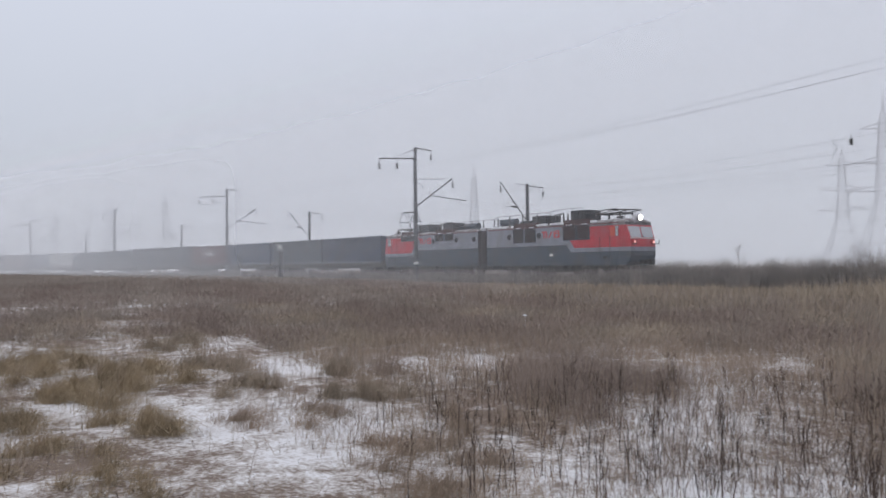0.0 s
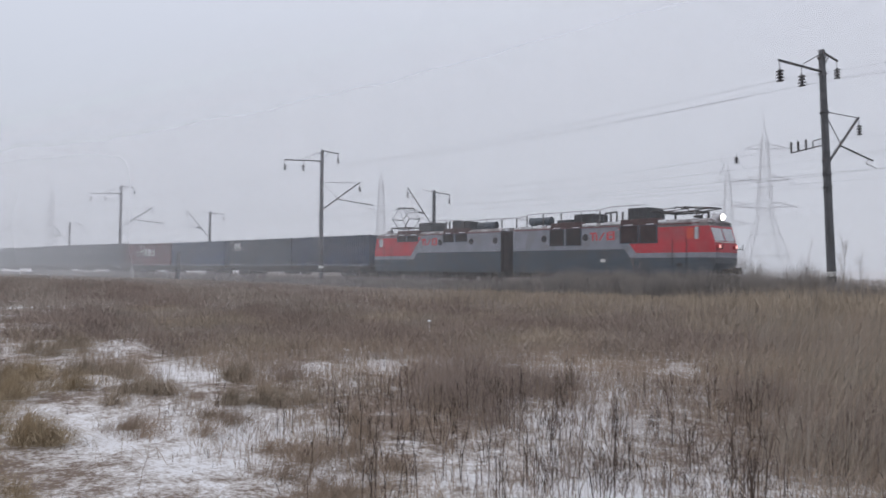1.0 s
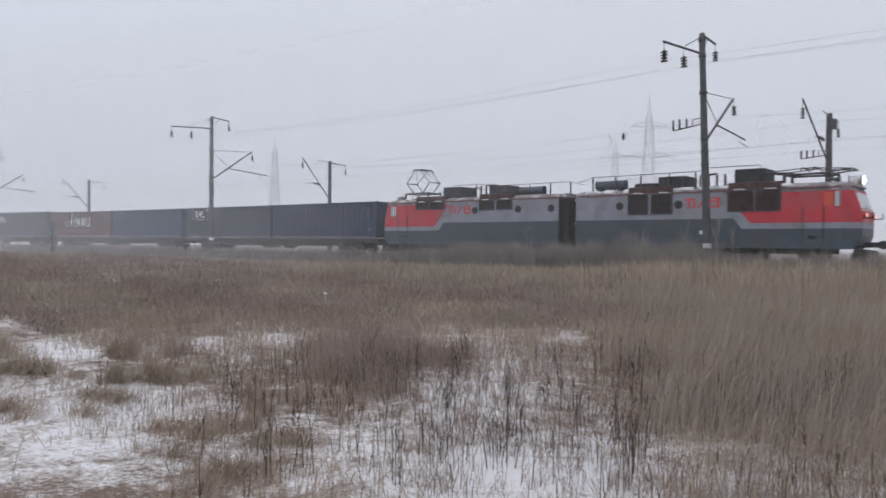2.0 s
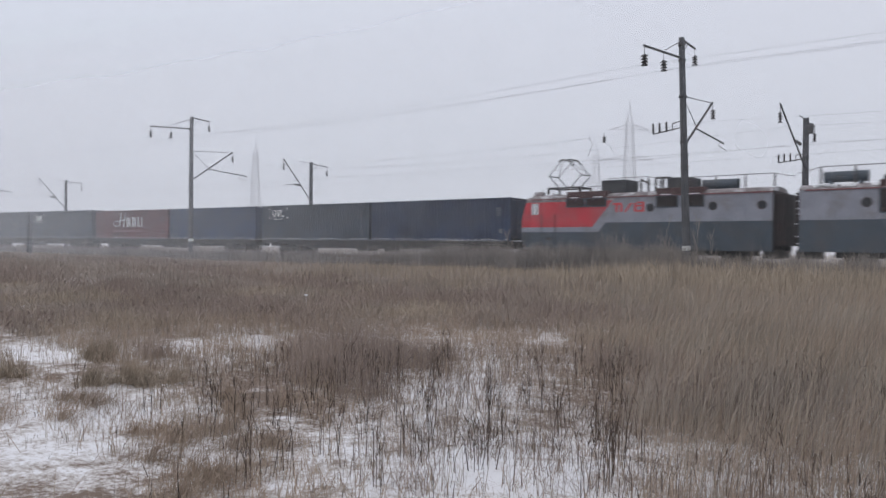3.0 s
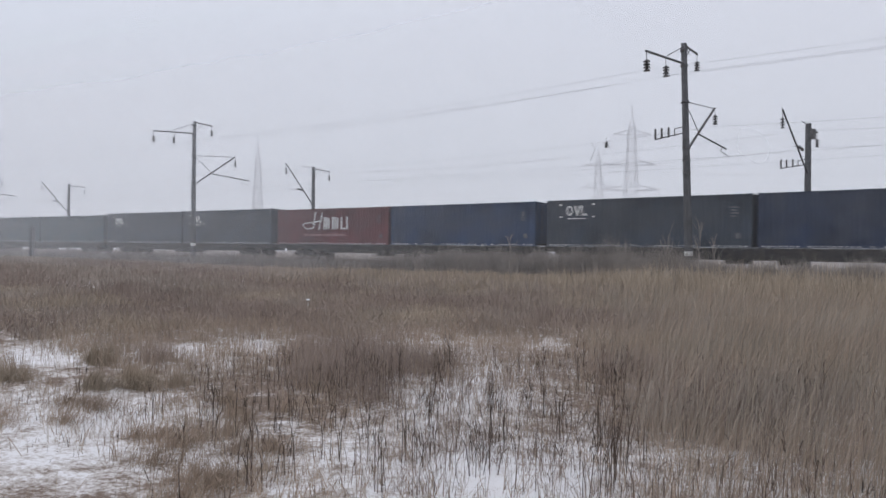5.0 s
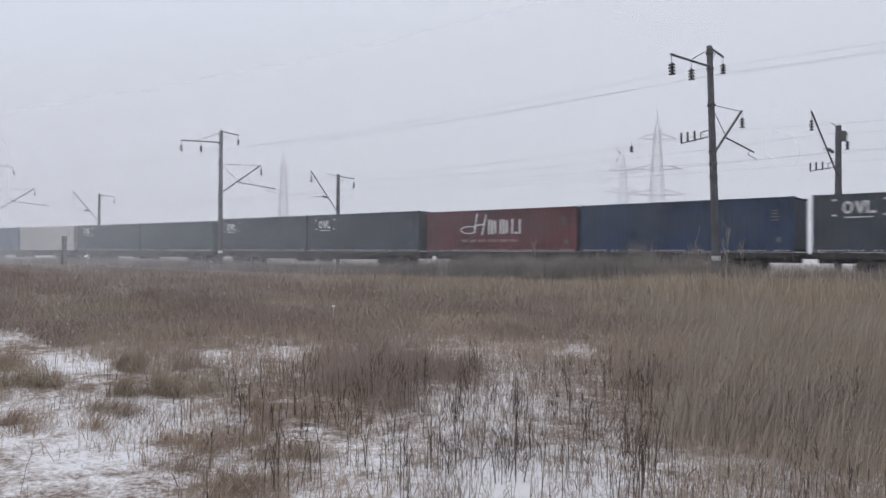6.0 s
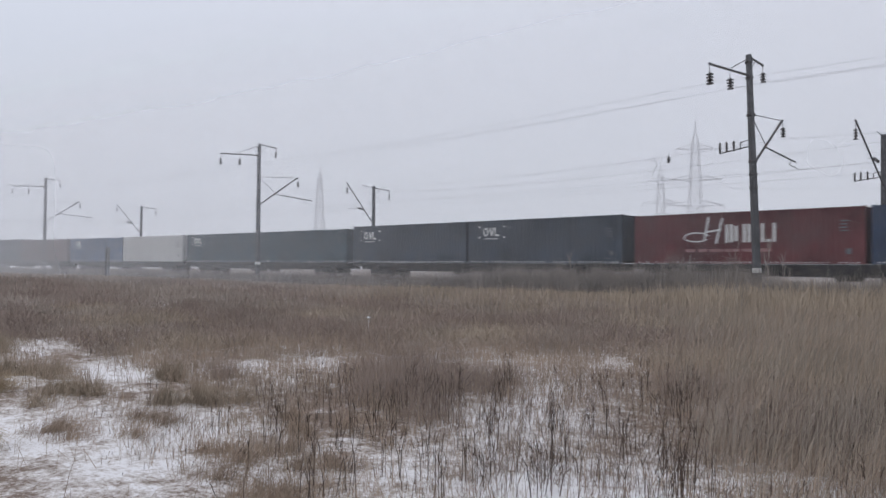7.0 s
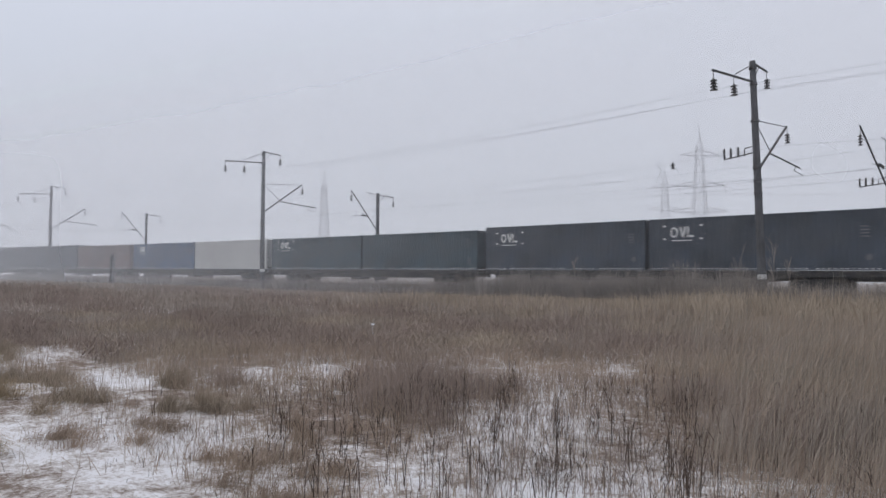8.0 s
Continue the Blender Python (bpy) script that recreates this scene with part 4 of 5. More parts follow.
def mast_far(reach=3.55, foot=5.75):
    """Shorter concrete mast beyond the second track; y points away from the field."""
    m = thing("overhead_line_mast", "shorter grey concrete mast with bracket towards the second track", "mast", "masts beyond the tracks")
    bm = B()
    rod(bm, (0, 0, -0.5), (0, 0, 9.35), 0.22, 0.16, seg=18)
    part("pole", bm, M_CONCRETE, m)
    bm = B()
    rod(bm, (0, -0.15, foot), (0, -reach, 9.35), 0.05)
    br = part("cantilever", bm, M_STEEL, m, "slanting steel bracket tube")
    part("hanging_insulator", hang(B(), (0, -reach + 0.05, 9.32), 1.0, 0.13), M_INSULATOR, br)
    bm = B()
    rod(bm, (0, -0.1, 9.2), (0, -1.6, 9.3), 0.02)
    rod(bm, (0, -1.3, foot + 1.25), (0, -2.1, foot + 1.32), 0.09, seg=8)
    rod(bm, (0, -2.1, foot + 1.32), (0, -3.3, foot + 1.2), 0.02)
    part("registration_arm", bm, M_STEEL, br)
    bm = B()
    rod(bm, (0, 0.1, 9.15), (0, 2.2, 9.1), 0.045)
    rod(bm, (0, 0.1, 8.5), (0, 0.9, 9.1), 0.02)
    fb = part("short_arm", bm, M_STEEL, m)
    part("hanging_insulator", hang(B(), (0, 2.15, 9.08), 0.9, 0.15), M_INSULATOR, fb)
    return m


MAST_OFF, MAST_X, MAST_STEP = -5.83, -14.1, 40.48
first = mast_near()
for k in range(-1, 5):
    x = MAST_X - MAST_STEP * k
    base = mast_pose(x, MAST_OFF)
    if k == -1:
        first.matrix_basis = base
        continue
    if k == 0:
        tilted = mast_near(4.4)
        tilted["label"] = "tall leaning grey concrete mast with feeder arms and pin bracket"
        tilted.matrix_basis = base @ pose(0.38, 0, 0, 0, -2.0, 0)
        pin_bracket(tilted)
        continue
    copy_thing(first, base @ pose(0, 0, 0.2 if k == 1 else 0.1))
FAR_OFF, FAR_XS = 7.25, (-11.88, -55.3, -98.0, -139.9, -182.0)
first = mast_far()
first.matrix_basis = mast_pose(FAR_XS[1], FAR_OFF)
for x in FAR_XS[2:]:
    copy_thing(first, mast_pose(x, FAR_OFF))
first = mast_far(5.6, 6.4)
first["label"] = "grey concrete mast with switch box and long track bracket"
first.matrix_basis = mast_pose(FAR_XS[0], FAR_OFF)
pin_bracket(first, 6.8)
bm = B()
box(bm, 0.1, 0.4, -0.15, 0.15, 8.4, 9.0, 0.03)
part("switch_box", bm, M_STEEL, first)


def wire(name, label, stations, off, across, z, sag, r=0.008, out=0.0):
    """A wire strung from station to station along the line, sagging between them."""
    cu = bpy.data.curves.new(name, "CURVE")
    cu.dimensions, cu.bevel_depth, cu.bevel_resolution = "3D", r, 1
    sp = cu.splines.new("POLY")
    pts = []
    for a, b in zip(stations, stations[1:]):
        pa, pb = [mast_pose(c, off, across - (out if c == MAST_X else 0), z).translation for c in (a, b)]
        for i in range(10):
            t = i / 10
            p = pa.lerp(pb, t)
            p.z -= 4 * sag * t * (1 - t)
            pts.append(p)
    pts.append(mast_pose(stations[-1], off, across, z).translation)
    sp.points.add(len(pts) - 1)
    for q, p in zip(sp.points, pts):
        q.co = (*p, 1)
    cu.materials.append(M_WIRE)
    return tagged(new(name, cu), label, "wire", "overhead wires")


NEAR_ST = [MAST_X - MAST_STEP * k for k in (6, 5, 4, 3, 2, 1, 0, -1, -2, -3)]
FAR_ST = (-226.0, *FAR_XS[::-1], 31.0, 74.0, 118.0)
for across, z, sag, r, out in ((-3.7, 9.5, 0.35, 0.005, 0.65), (-1.9, 9.64, 0.35, 0.005, 0.33), (1.7, 10.66, 0.35, 0.006, 0.0)):
    wire("feeder_wire", "thin sagging feeder wire hung from mast insulators", NEAR_ST, MAST_OFF, across, z, sag, r, out)
wire("messenger_wire", "thin messenger wire above the near track", NEAR_ST, MAST_OFF, 4.15, 8.2, 0.6, 0.007)
wire("contact_wire", "taut copper contact wire above the near track", NEAR_ST, MAST_OFF, 5.83, 6.80, 0.05, 0.007)
wire("messenger_wire", "thin messenger wire above the second track", FAR_ST, FAR_OFF, -3.5, 8.4, 0.6, 0.007)
wire("contact_wire", "taut copper contact wire above the second track", FAR_ST, FAR_OFF, -3.15, 6.80, 0.05, 0.007)
wire("feeder_wire", "thin sagging feeder wire behind the tracks", FAR_ST, FAR_OFF, 2.15, 8.15, 0.5, 0.007)
# droppers between messenger and contact wire
for k in range(4):
    a = MAST_X - MAST_STEP * k
    for t in (0.15, 0.3, 0.5, 0.7, 0.85):
        bm = B()
        x = a - MAST_STEP * t
        p, q = mast_pose(x, MAST_OFF, 4.15).translation, mast_pose(x, MAST_OFF, 5.83).translation
        rod(bm, (p.x, p.y, 8.2 - 2.4 * t * (1 - t)), (q.x, q.y, 6.79), 0.004, seg=5)
        tagged(new("dropper_wire", mesh_of(bm, "dropper_wire", M_WIRE)), "short thin dropper between overhead wires", "wire", "dropper wires")
# insulator and slack jumper in the wire behind the tracks
bm = B()
hang(bm, (0, 0, 0), 0.7, 0.17)
tagged(new("line_insulator", mesh_of(bm, "line_insulator", M_INSULATOR)), "dark disc insulator hung in an overhead wire", "insulator").matrix_basis = pose(-24.4, 45.2, 9.45)
bm = B()
jp = [(-25.55, 45.2, 9.3), (-25.5, 45.2, 9.0), (-25.25, 45.2, 8.75), (-25.5, 45.2, 8.3), (-25.65, 45.2, 7.9)]
for a, b in zip(jp, jp[1:]):
    rod(bm, a, b, 0.018, seg=6)
tagged(new("jumper_cable", mesh_of(bm, "jumper_cable", M_WIRE)), "slack jumper cable between overhead wires", "cable")


# ---- lattice pylons of the power line ----
def pylon():
    p = thing("power_pylon", "grey steel lattice power pylon standing in snowy mist", "pylon", "pylons of the power line")
    H = 36.2

    def half(z):
        return 3.6 * (1 - z / 14) + 1.5 if z < 14 else max(0.12, 1.5 - (z - 14) * 0.05)
    levels = [0, 5, 9.8, 14, 15.8, 18.8, 21.8, 25.4, 29, 31]
    bm = B()
    for sx in (-1, 1):
        for sy in (-1, 1):
            for a, b in zip(levels, levels[1:]):
                rod(bm, (sx * half(a), sy * half(a), a), (sx * half(b), sy * half(b), b), 0.10, seg=4)
            rod(bm, (sx * half(31), sy * half(31), 31), (sx * 0.12, sy * 0.12, 33), 0.09, seg=4)
            rod(bm, (sx * 0.12, sy * 0.12, 33), (0, 0, H), 0.07, seg=4)
    part("leg", bm, M_PYLON, p)
    bm = B()
    for a, b in zip(levels, levels[1:]):
        ha, hb = half(a), half(b)
        for s in (-1, 1):
            for e in (-1, 1):
                rod(bm, (e * ha, s * ha, a), (-e * hb, s * hb, b), 0.05, seg=4)
                rod(bm, (s * ha, e * ha, a), (s * hb, -e * hb, b), 0.05, seg=4)
            rod(bm, (-hb, s * hb, b), (hb, s * hb, b), 0.06, seg=4)
            rod(bm, (s * hb, -hb, b), (s * hb, hb, b), 0.06, seg=4)
    part("bracing", bm, M_PYLON, p)
    for z, w in ((15.8, 6.6), (21.8, 5.8), (29.0, 4.4)):
        bm = B()
        for e in (-1, 1):
            for s in (-1, 1):
                rod(bm, (e * half(z), s * half(z), z), (e * w, 0, z + 0.2), 0.09, seg=4)
                rod(bm, (e * half(z), s * half(z), z + 1.3), (e * w, 0, z + 0.2), 0.08, seg=4)
        ca = part("cross_arm", bm, M_PYLON, p)
        for e in (-1, 1):
            part("hanging_insulator", insulator(B(), (e * w, 0, z + 0.1), 1.5, 0.09, 6), M_INSULATOR, ca)
    return p


def at_bearing(az, dist):
    return dist * math.sin(radians(az)), dist * math.cos(radians(az))


PYLONS = [(-26.45, 177, 40), (-28.95, 240, 40), (-55.54, 248, -22), (-79.2, 350, 20), (-82.84, 400, 20), (-86.37, 488, 15)]
first = pylon()
for i, (az, d, rz) in enumerate(PYLONS):
    x, y = at_bearing(az, d)
    m = pose(x, y, 0, 0, 0, rz)
    if i == 0:
        first.matrix_basis = m
    else:
        copy_thing(first, m)


def span(a, b, sag, r, label):
    cu = bpy.data.curves.new("power_line", "CURVE")
    cu.dimensions, cu.bevel_depth, cu.bevel_resolution = "3D", r, 0
    sp = cu.splines.new("POLY")
    sp.points.add(16)
    a, b = Vector(a), Vector(b)
    for i in range(17):
        t = i / 16
        p = a.lerp(b, t)
        p.z -= 4 * sag * t * (1 - t)
        sp.points[i].co = (*p, 1)
    cu.materials.append(M_WIRE)
    tagged(new("power_line", cu), label, "wire", "power line conductors")


P3 = [at_bearing(a, d) for a, d, _ in PYLONS]
chain = [(60, 150), P3[0], P3[2], P3[3], P3[4], P3[5]]
for (ax, ay), (bx, by) in zip(chain, chain[1:]):
    for dx, z in ((-4.4, 27.5), (4.4, 27.5), (-5.8, 20.3), (5.8, 20.3), (-6.6, 14.3), (6.6, 14.3)):
        span((ax + dx * .7, ay + dx * .7, z), (bx + dx * .7, by + dx * .7, z), 4.0, 0.022, "thin sagging conductor between power pylons")

# ---- marker post in the field ----
px, py = at_bearing(-70.78, 76)
ps = thing("marker_post", "short dark weathered concrete post in the reeds", "post", at=pose(px, py, 0, 0, 1.0, 20))
bm = B()
box(bm, -0.17, 0.17, -0.15, 0.15, -0.2, 3.05, 0.03)
part("shaft", bm, M_CONCRETE, ps)
bm = B()
prism(bm, [(-0.15, 3.05), (0.15, 3.05), (0.09, 3.14), (-0.09, 3.14)], -0.12, 0.12)
part("cap", bm, M_CONCRETE, ps)


# ---- vegetation of the field ----
RNG = np.random.default_rng(7)


def patch(x, y, s, seed):
    """Smooth patchiness between -1 and 1 at about s metres."""
    k = 2 * np.pi / s
    return (np.sin(k * (0.8 * x + 0.6 * y) + seed) * np.sin(k * (0.5 * x - 0.9 * y) + 2.1 * seed) + 0.6 * np.sin(k * 2.1 * (0.3 * x + y) + 3.3 * seed) * np.sin(k * 1.9 * (x - 0.2 * y) + seed)) / 1.4


def line_d(x, y):
    return y - (Y_TRACK + KAP * x * x)


def scatter(n, x0, x1, y0, y1, keep):
    """n trial places in a rectangle, thinned by keep(x, y) between 0 and 1."""
    x, y = RNG.uniform(x0, x1, n), RNG.uniform(y0, y1, n)
    k = RNG.random(n) < keep(x, y)
    return x[k], y[k]


def blades(x, y, h, w, lean, bend=0.25, toward=None):
    """Tapering bent blades: five corners each. lean: sideways reach as a share of height."""
    n = len(x)
    a = RNG.uniform(0, 2 * np.pi, n)
    z = ground_z(x, y) - 0.02
    la = RNG.uniform(0, 2 * np.pi, n) if toward is None else toward + RNG.normal(0, 0.6, n)
    l = np.abs(RNG.normal(0, 1, n)) * lean * h
    dx, dy = np.cos(la) * l, np.sin(la) * l
    wx, wy = np.cos(a) * w / 2, np.sin(a) * w / 2
    P = np.empty((n, 5, 3), np.float32)
    P[:, 0] = np.stack([x - wx, y - wy, z], -1)
    P[:, 1] = np.stack([x + wx, y + wy, z], -1)
    mx, my, mz = x + dx * (0.5 - bend), y + dy * (0.5 - bend), z + h * 0.55
    P[:, 2] = np.stack([mx + wx * 0.8, my + wy * 0.8, mz], -1)
    P[:, 3] = np.stack([mx - wx * 0.8, my - wy * 0.8, mz], -1)
    P[:, 4] = np.stack([x + dx, y + dy, z + np.sqrt(np.maximum(h * h - l * l * 0.8, 0.04 * h * h))], -1)
    return P


def stuff(name, label, category, chunks, material):
    P = np.concatenate(chunks)
    n = len(P)
    i = np.arange(n) * 5
    me = numpy_mesh(name, P.reshape(-1, 3), np.stack([i, i + 1, i + 2, i + 3], -1), material, np.stack([i + 3, i + 2, i + 4], -1))
    return tagged(new(name, me), label, category, kind="stuff")


def wedge(x, y):
    """The part of the field in front of the line that the place shows."""
    return ((np.arctan2(x, np.maximum(y, -50)) < 0.05) & (y > -0.10 * np.abs(x) - 1.5) & (line_d(x, y) < -4.2)).astype(float)


# bare snowy runs through the near field: half width and the line they follow
CLEAR = [(0.40, ((-15.5, 4.4), (-11.6, 3.95), (-9.2, 3.66), (-7.5, 3.4))),
         (0.65, ((-10.4, 2.3), (-8.8, 1.75), (-7.3, 1.75), (-6.2, 1.55), (-5.2, 2.0))),
         (0.46, ((-9.6, 0.75), (-7.8, 0.95), (-6.7, 1.1), (-5.6, 1.3))),
         (0.24, ((-7.0, 5.0), (-5.9, 4.05), (-4.9, 3.95), (-4.2, 3.85))),
         (0.30, ((-11.4, 6.1), (-10.0, 5.7))), (0.26, ((-10.2, 7.1), (-9.5, 6.6))), (0.22, ((-3.3, 3.9), (-2.75, 4.6), (-2.45, 5.1))),
         (0.22, ((-1.8, 5.2), (-1.2, 5.9))), (0.2, ((-5.3, 6.5), (-4.7, 6.3))), (0.3, ((-6.9, 10.9), (-6.2, 10.0))), (0.25, ((-6.4, 0.2), (-5.6, 0.8)))]
# thicker low brush standing nearer than the closed growth
BRUSH = [(-7.9, 6.9, 0.8), (-6.9, 5.75, 0.5), (-6.7, 7.0, 0.6), (-5.9, 5.5, 0.3), (-2.7, 7.2, 0.6), (-2.7, 8.3, 0.8), (-4.0, 8.6, 0.6), (-9.4, 4.9, 0.3)]


def ragged(x, y):
    return x + 0.20 * patch(x, y, 1.1, 1.0) + 0.1 * patch(x, y, 0.45, 2.0), y + 0.20 * patch(x, y, 1.3, 5.0) + 0.08 * patch(x, y, 0.5, 7.0)


def blobs(x, y, spots, long):
    """1 inside ragged spots that are drawn out along the line of sight across the field."""
    wx, wy = ragged(x, y)
    e = np.full(np.shape(x), 9.0)
    for sx, sy, w in spots:
        r = math.hypot(sx, sy)
        a, b = ((wx - sx) * sx + (wy - sy) * sy) / r, ((wx - sx) * sy - (wy - sy) * sx) / r
        e = np.minimum(e, np.hypot(a / (w * long), b / w))
    return 1 - smoothstep(0.75, 1.35, e)


def open_snow(x, y):
    """1 along the bare runs, with ragged edges."""
    wx, wy = ragged(x, y)
    e = np.full(np.shape(x), 9.0)
    for w, line in CLEAR:
        for (ax, ay), (bx, by) in zip(line, line[1:]):
            dx, dy = bx - ax, by - ay
            u = np.clip(((wx - ax) * dx + (wy - ay) * dy) / (dx * dx + dy * dy), 0, 1)
            e = np.minimum(e, np.hypot(wx - ax - u * dx, wy - ay - u * dy) / w)
    return 1 - smoothstep(0.6, 1.35, e)


def bearing(x, y):
    return np.degrees(np.arctan2(x, y))


def dense_edge(x, y):
    """0 in the near, thin growth; 1 in the closed reeds."""
    r, az = np.hypot(x, y), bearing(x, y)
    start = 13.4 + 4.0 * (1 - smoothstep(-78, -68, az)) - 5.6 * smoothstep(-31, -20, az) + 0.9 * patch(x, y, 5.0, 2.0) + 0.7 * patch(x, y, 1.7, 1.0)
    return smoothstep(start - 1.6, start + 1.8, r) * (1 - 0.6 * open_snow(x, y))


def left_open(x, y):
    """Thin, low growth with snow between, far along the field."""
    az, r = bearing(x, y), np.hypot(x, y)
    return (1 - smoothstep(-81, -74, az)) * smoothstep(12, 17, r) * (1 - smoothstep(30, 50, r)) * smoothstep(0.0, 0.7, patch(x, y, 6.5, 4.0) + 0.7 * patch(x, y, 2.6, 1.0) + 0.15)


# closed low brush over the middle of the field, in soft patches
chunks = []
x, y = scatter(480000, -32, 3, -3, 27, lambda x, y: wedge(x, y) * dense_edge(x, y) * (1 - 0.88 * left_open(x, y)) * (np.hypot(x, y) < 27) * (0.72 + 0.4 * patch(x, y, 4.0, 3.0)))
r = np.hypot(x, y)
k = patch(x, y, 8.5, 6.0) + 0.4 * patch(x, y, 2.5, 3.0) + 0.4 * (1 - smoothstep(19, 27, r)) + RNG.normal(0, 0.15, len(x)) > 0.05
H = RNG.uniform(0.14, 0.5, len(x)) * (1 + 0.3 * patch(x, y, 4.4, 1.5) + 0.3 * patch(x, y, 1.3, 0.7)) * (1 + 0.25 * smoothstep(-44, -30, np.degrees(np.arctan2(x, y)))) * (1 - 0.55 * left_open(x, y))
Wd = 0.00045 * r + RNG.uniform(0.001, 0.003, len(x))
tn = (patch(x, y, 9.0, 9.0) + 0.45 * patch(x, y, 1.6, 2.0) + 0.5 * smoothstep(-34, -20, bearing(x, y)) + RNG.normal(0, 0.2, len(x))) > 0.46
k, rest = k & ~tn, ~k & ~tn
brush = [blades(x[k], y[k], H[k], Wd[k], 1.15, 0.05)]
chunks.append(blades(x[rest], y[rest], H[rest], Wd[rest], 1.1, 0.05))
tan_mid = [blades(x[tn], y[tn], H[tn], Wd[tn], 1.15, 0.05)]
x, y = scatter(200000, -66, 6, -8, 36, lambda x, y: wedge(x, y) * (np.hypot(x, y) >= 26) * (1 - 0.9 * left_open(x, y)) * (0.8 + 0.25 * patch(x, y, 6.0, 4.0)))
r = np.hypot(x, y)
k = patch(x, y, 14.0, 2.0) + 0.4 * patch(x, y, 5.0, 1.0) + RNG.normal(0, 0.15, len(x)) > 0.0
H = RNG.uniform(0.3, 0.85, len(x)) * (1 + 0.2 * patch(x, y, 7, 0.5)) * (0.85 - 0.5 * smoothstep(-16, -7, line_d(x, y))) * (1 - 0.65 * left_open(x, y))
brush.append(blades(x[k], y[k], H[k], 0.0008 * r[k], 0.9, 0.05))
chunks.append(blades(x[~k], y[~k], H[~k], 0.0008 * r[~k], 0.8, 0.05))
x, y = scatter(190000, -230, -50, -25, 36, lambda x, y: wedge(x, y) * (np.hypot(x, y) >= 58))
r = np.hypot(x, y)
chunks.append(blades(x, y, RNG.uniform(0.35, 0.85, len(x)) * (1 - 0.45 * smoothstep(-18, -6, line_d(x, y))), 0.0009 * r, 0.4))
x, y = scatter(130000, -140, 30, 20, 110, lambda x, y: smoothstep(9, 11, line_d(x, y)) * (0.45 + 0.5 * patch(x, y, 13, 2.0)))
chunks.append(blades(x, y, RNG.uniform(0.3, 0.9, len(x)), 0.0012 * np.hypot(x, y), 0.3))
stuff("dry_brush", "closed mat of dry grey-brown weeds in snow", "weeds", chunks, M_REED)
stuff("russet_brush", "patches of low russet brush among the weeds", "weeds", brush, M_BRUSH)

# undergrowth: low matted brown grass, thinning out into the snow
def right_hand(x, y, a0=-32, a1=-22):
    return smoothstep(a0, a1, np.degrees(np.arctan2(x, y)) + 5 * patch(x, y, 3, 5)) * smoothstep(3.0, 5.0, np.hypot(x, y) + 1.4 * patch(x, y, 2.2, 6))


def stalk_field(x, y):
    """Where thin stalks stand in nearly clear snow."""
    az, r = np.degrees(np.arctan2(x, y)), np.hypot(x, y)
    return smoothstep(-50, -42, az) * (1 - smoothstep(-14, -6, az)) * (1 - smoothstep(9.5, 12.5, r)) * smoothstep(-0.5, 0.25, patch(x, y, 2.4, 2.0) + 0.5 * patch(x, y, 0.9, 3.0) + 0.2)


chunks = []
x, y = scatter(400000, -24, 3, -3.5, 19, lambda x, y: wedge(x, y) * (1 - 0.5 * stalk_field(x, y)) * (1 - 0.65 * (1 - smoothstep(-74, -62, np.degrees(np.arctan2(x, y))))) * (np.hypot(x, y) > 3.4) * (1 - 0.96 * open_snow(x, y)) * (0.42 + 0.3 * patch(x, y, 1.9, 8.0) + 0.4 * patch(x, y, 0.75, 4.0) + 0.35 * dense_edge(x, y) + 0.7 * right_hand(x, y, -29, -18)).clip(0.05, 1))
chunks.append(blades(x, y, RNG.uniform(0.06, 0.30, len(x)) * (1 + 0.5 * patch(x, y, 2.2, 8.0)).clip(0.4, 2), RNG.uniform(0.003, 0.007, len(x)), 0.65, 0.1))
x, y = scatter(200000, -16, 4, 2.5, 20, lambda x, y: wedge(x, y) * right_hand(x, y, -31, -20) * (0.75 + 0.5 * patch(x, y, 1.5, 2.0) + 0.3 * patch(x, y, 0.6, 1.0)).clip(0.06, 1))
r = np.hypot(x, y)
H = RNG.uniform(0.2, 0.9, len(x)) * (1 + 0.3 * patch(x, y, 2.5, 1.0))
k = patch(x, y, 3.2, 8.0) + 0.4 * patch(x, y, 1.1, 2.0) + RNG.normal(0, 0.15, len(x)) > -0.1
chunks.append(blades(x[~k], y[~k], H[~k], 0.0003 * r[~k] + 0.001, 0.5, toward=0.75))
leaning = [blades(x[k], y[k], H[k], 0.0003 * r[k] + 0.001, 0.5, toward=0.75)]
x, y = scatter(150000, -15, 0, 4, 11, lambda x, y: blobs(x, y, BRUSH, 1.3) * (0.8 + 0.3 * patch(x, y, 0.8, 2.0)))
near_brush = [blades(x, y, RNG.uniform(0.12, 0.50, len(x)) * (1 + 0.25 * patch(x, y, 1.2, 3.0)), 0.005, 0.8, 0.05)]
# ragged fringe of fine upright wisps where the closed growth thins out
x, y = scatter(90000, -16, -2, 3, 15, lambda x, y: wedge(x, y) * smoothstep(6.5, 9.5, np.hypot(x, y) + 0.8 * patch(x, y, 1.6, 2.0)) * (1 - smoothstep(13, 15.5, np.hypot(x, y))) * (1 - 0.75 * open_snow(x, y)) * (0.3 + 0.5 * patch(x, y, 0.9, 6.0) + 0.35 * patch(x, y, 2.4, 3.0)).clip(0.06, 1))
chunks.append(blades(x, y, RNG.uniform(0.12, 0.46, len(x)), RNG.uniform(0.003, 0.007, len(x)), 0.35, 0.1))
stuff("leaning_grass", "tall brown grass leaning with the wind", "grass", leaning, M_LEAN)
stuff("low_brush", "clumps of soft russet brush in the snow", "weeds", near_brush, M_BRUSH)
stuff("undergrowth", "low matted brown grass with snow showing through", "grass", chunks, M_LITTER)

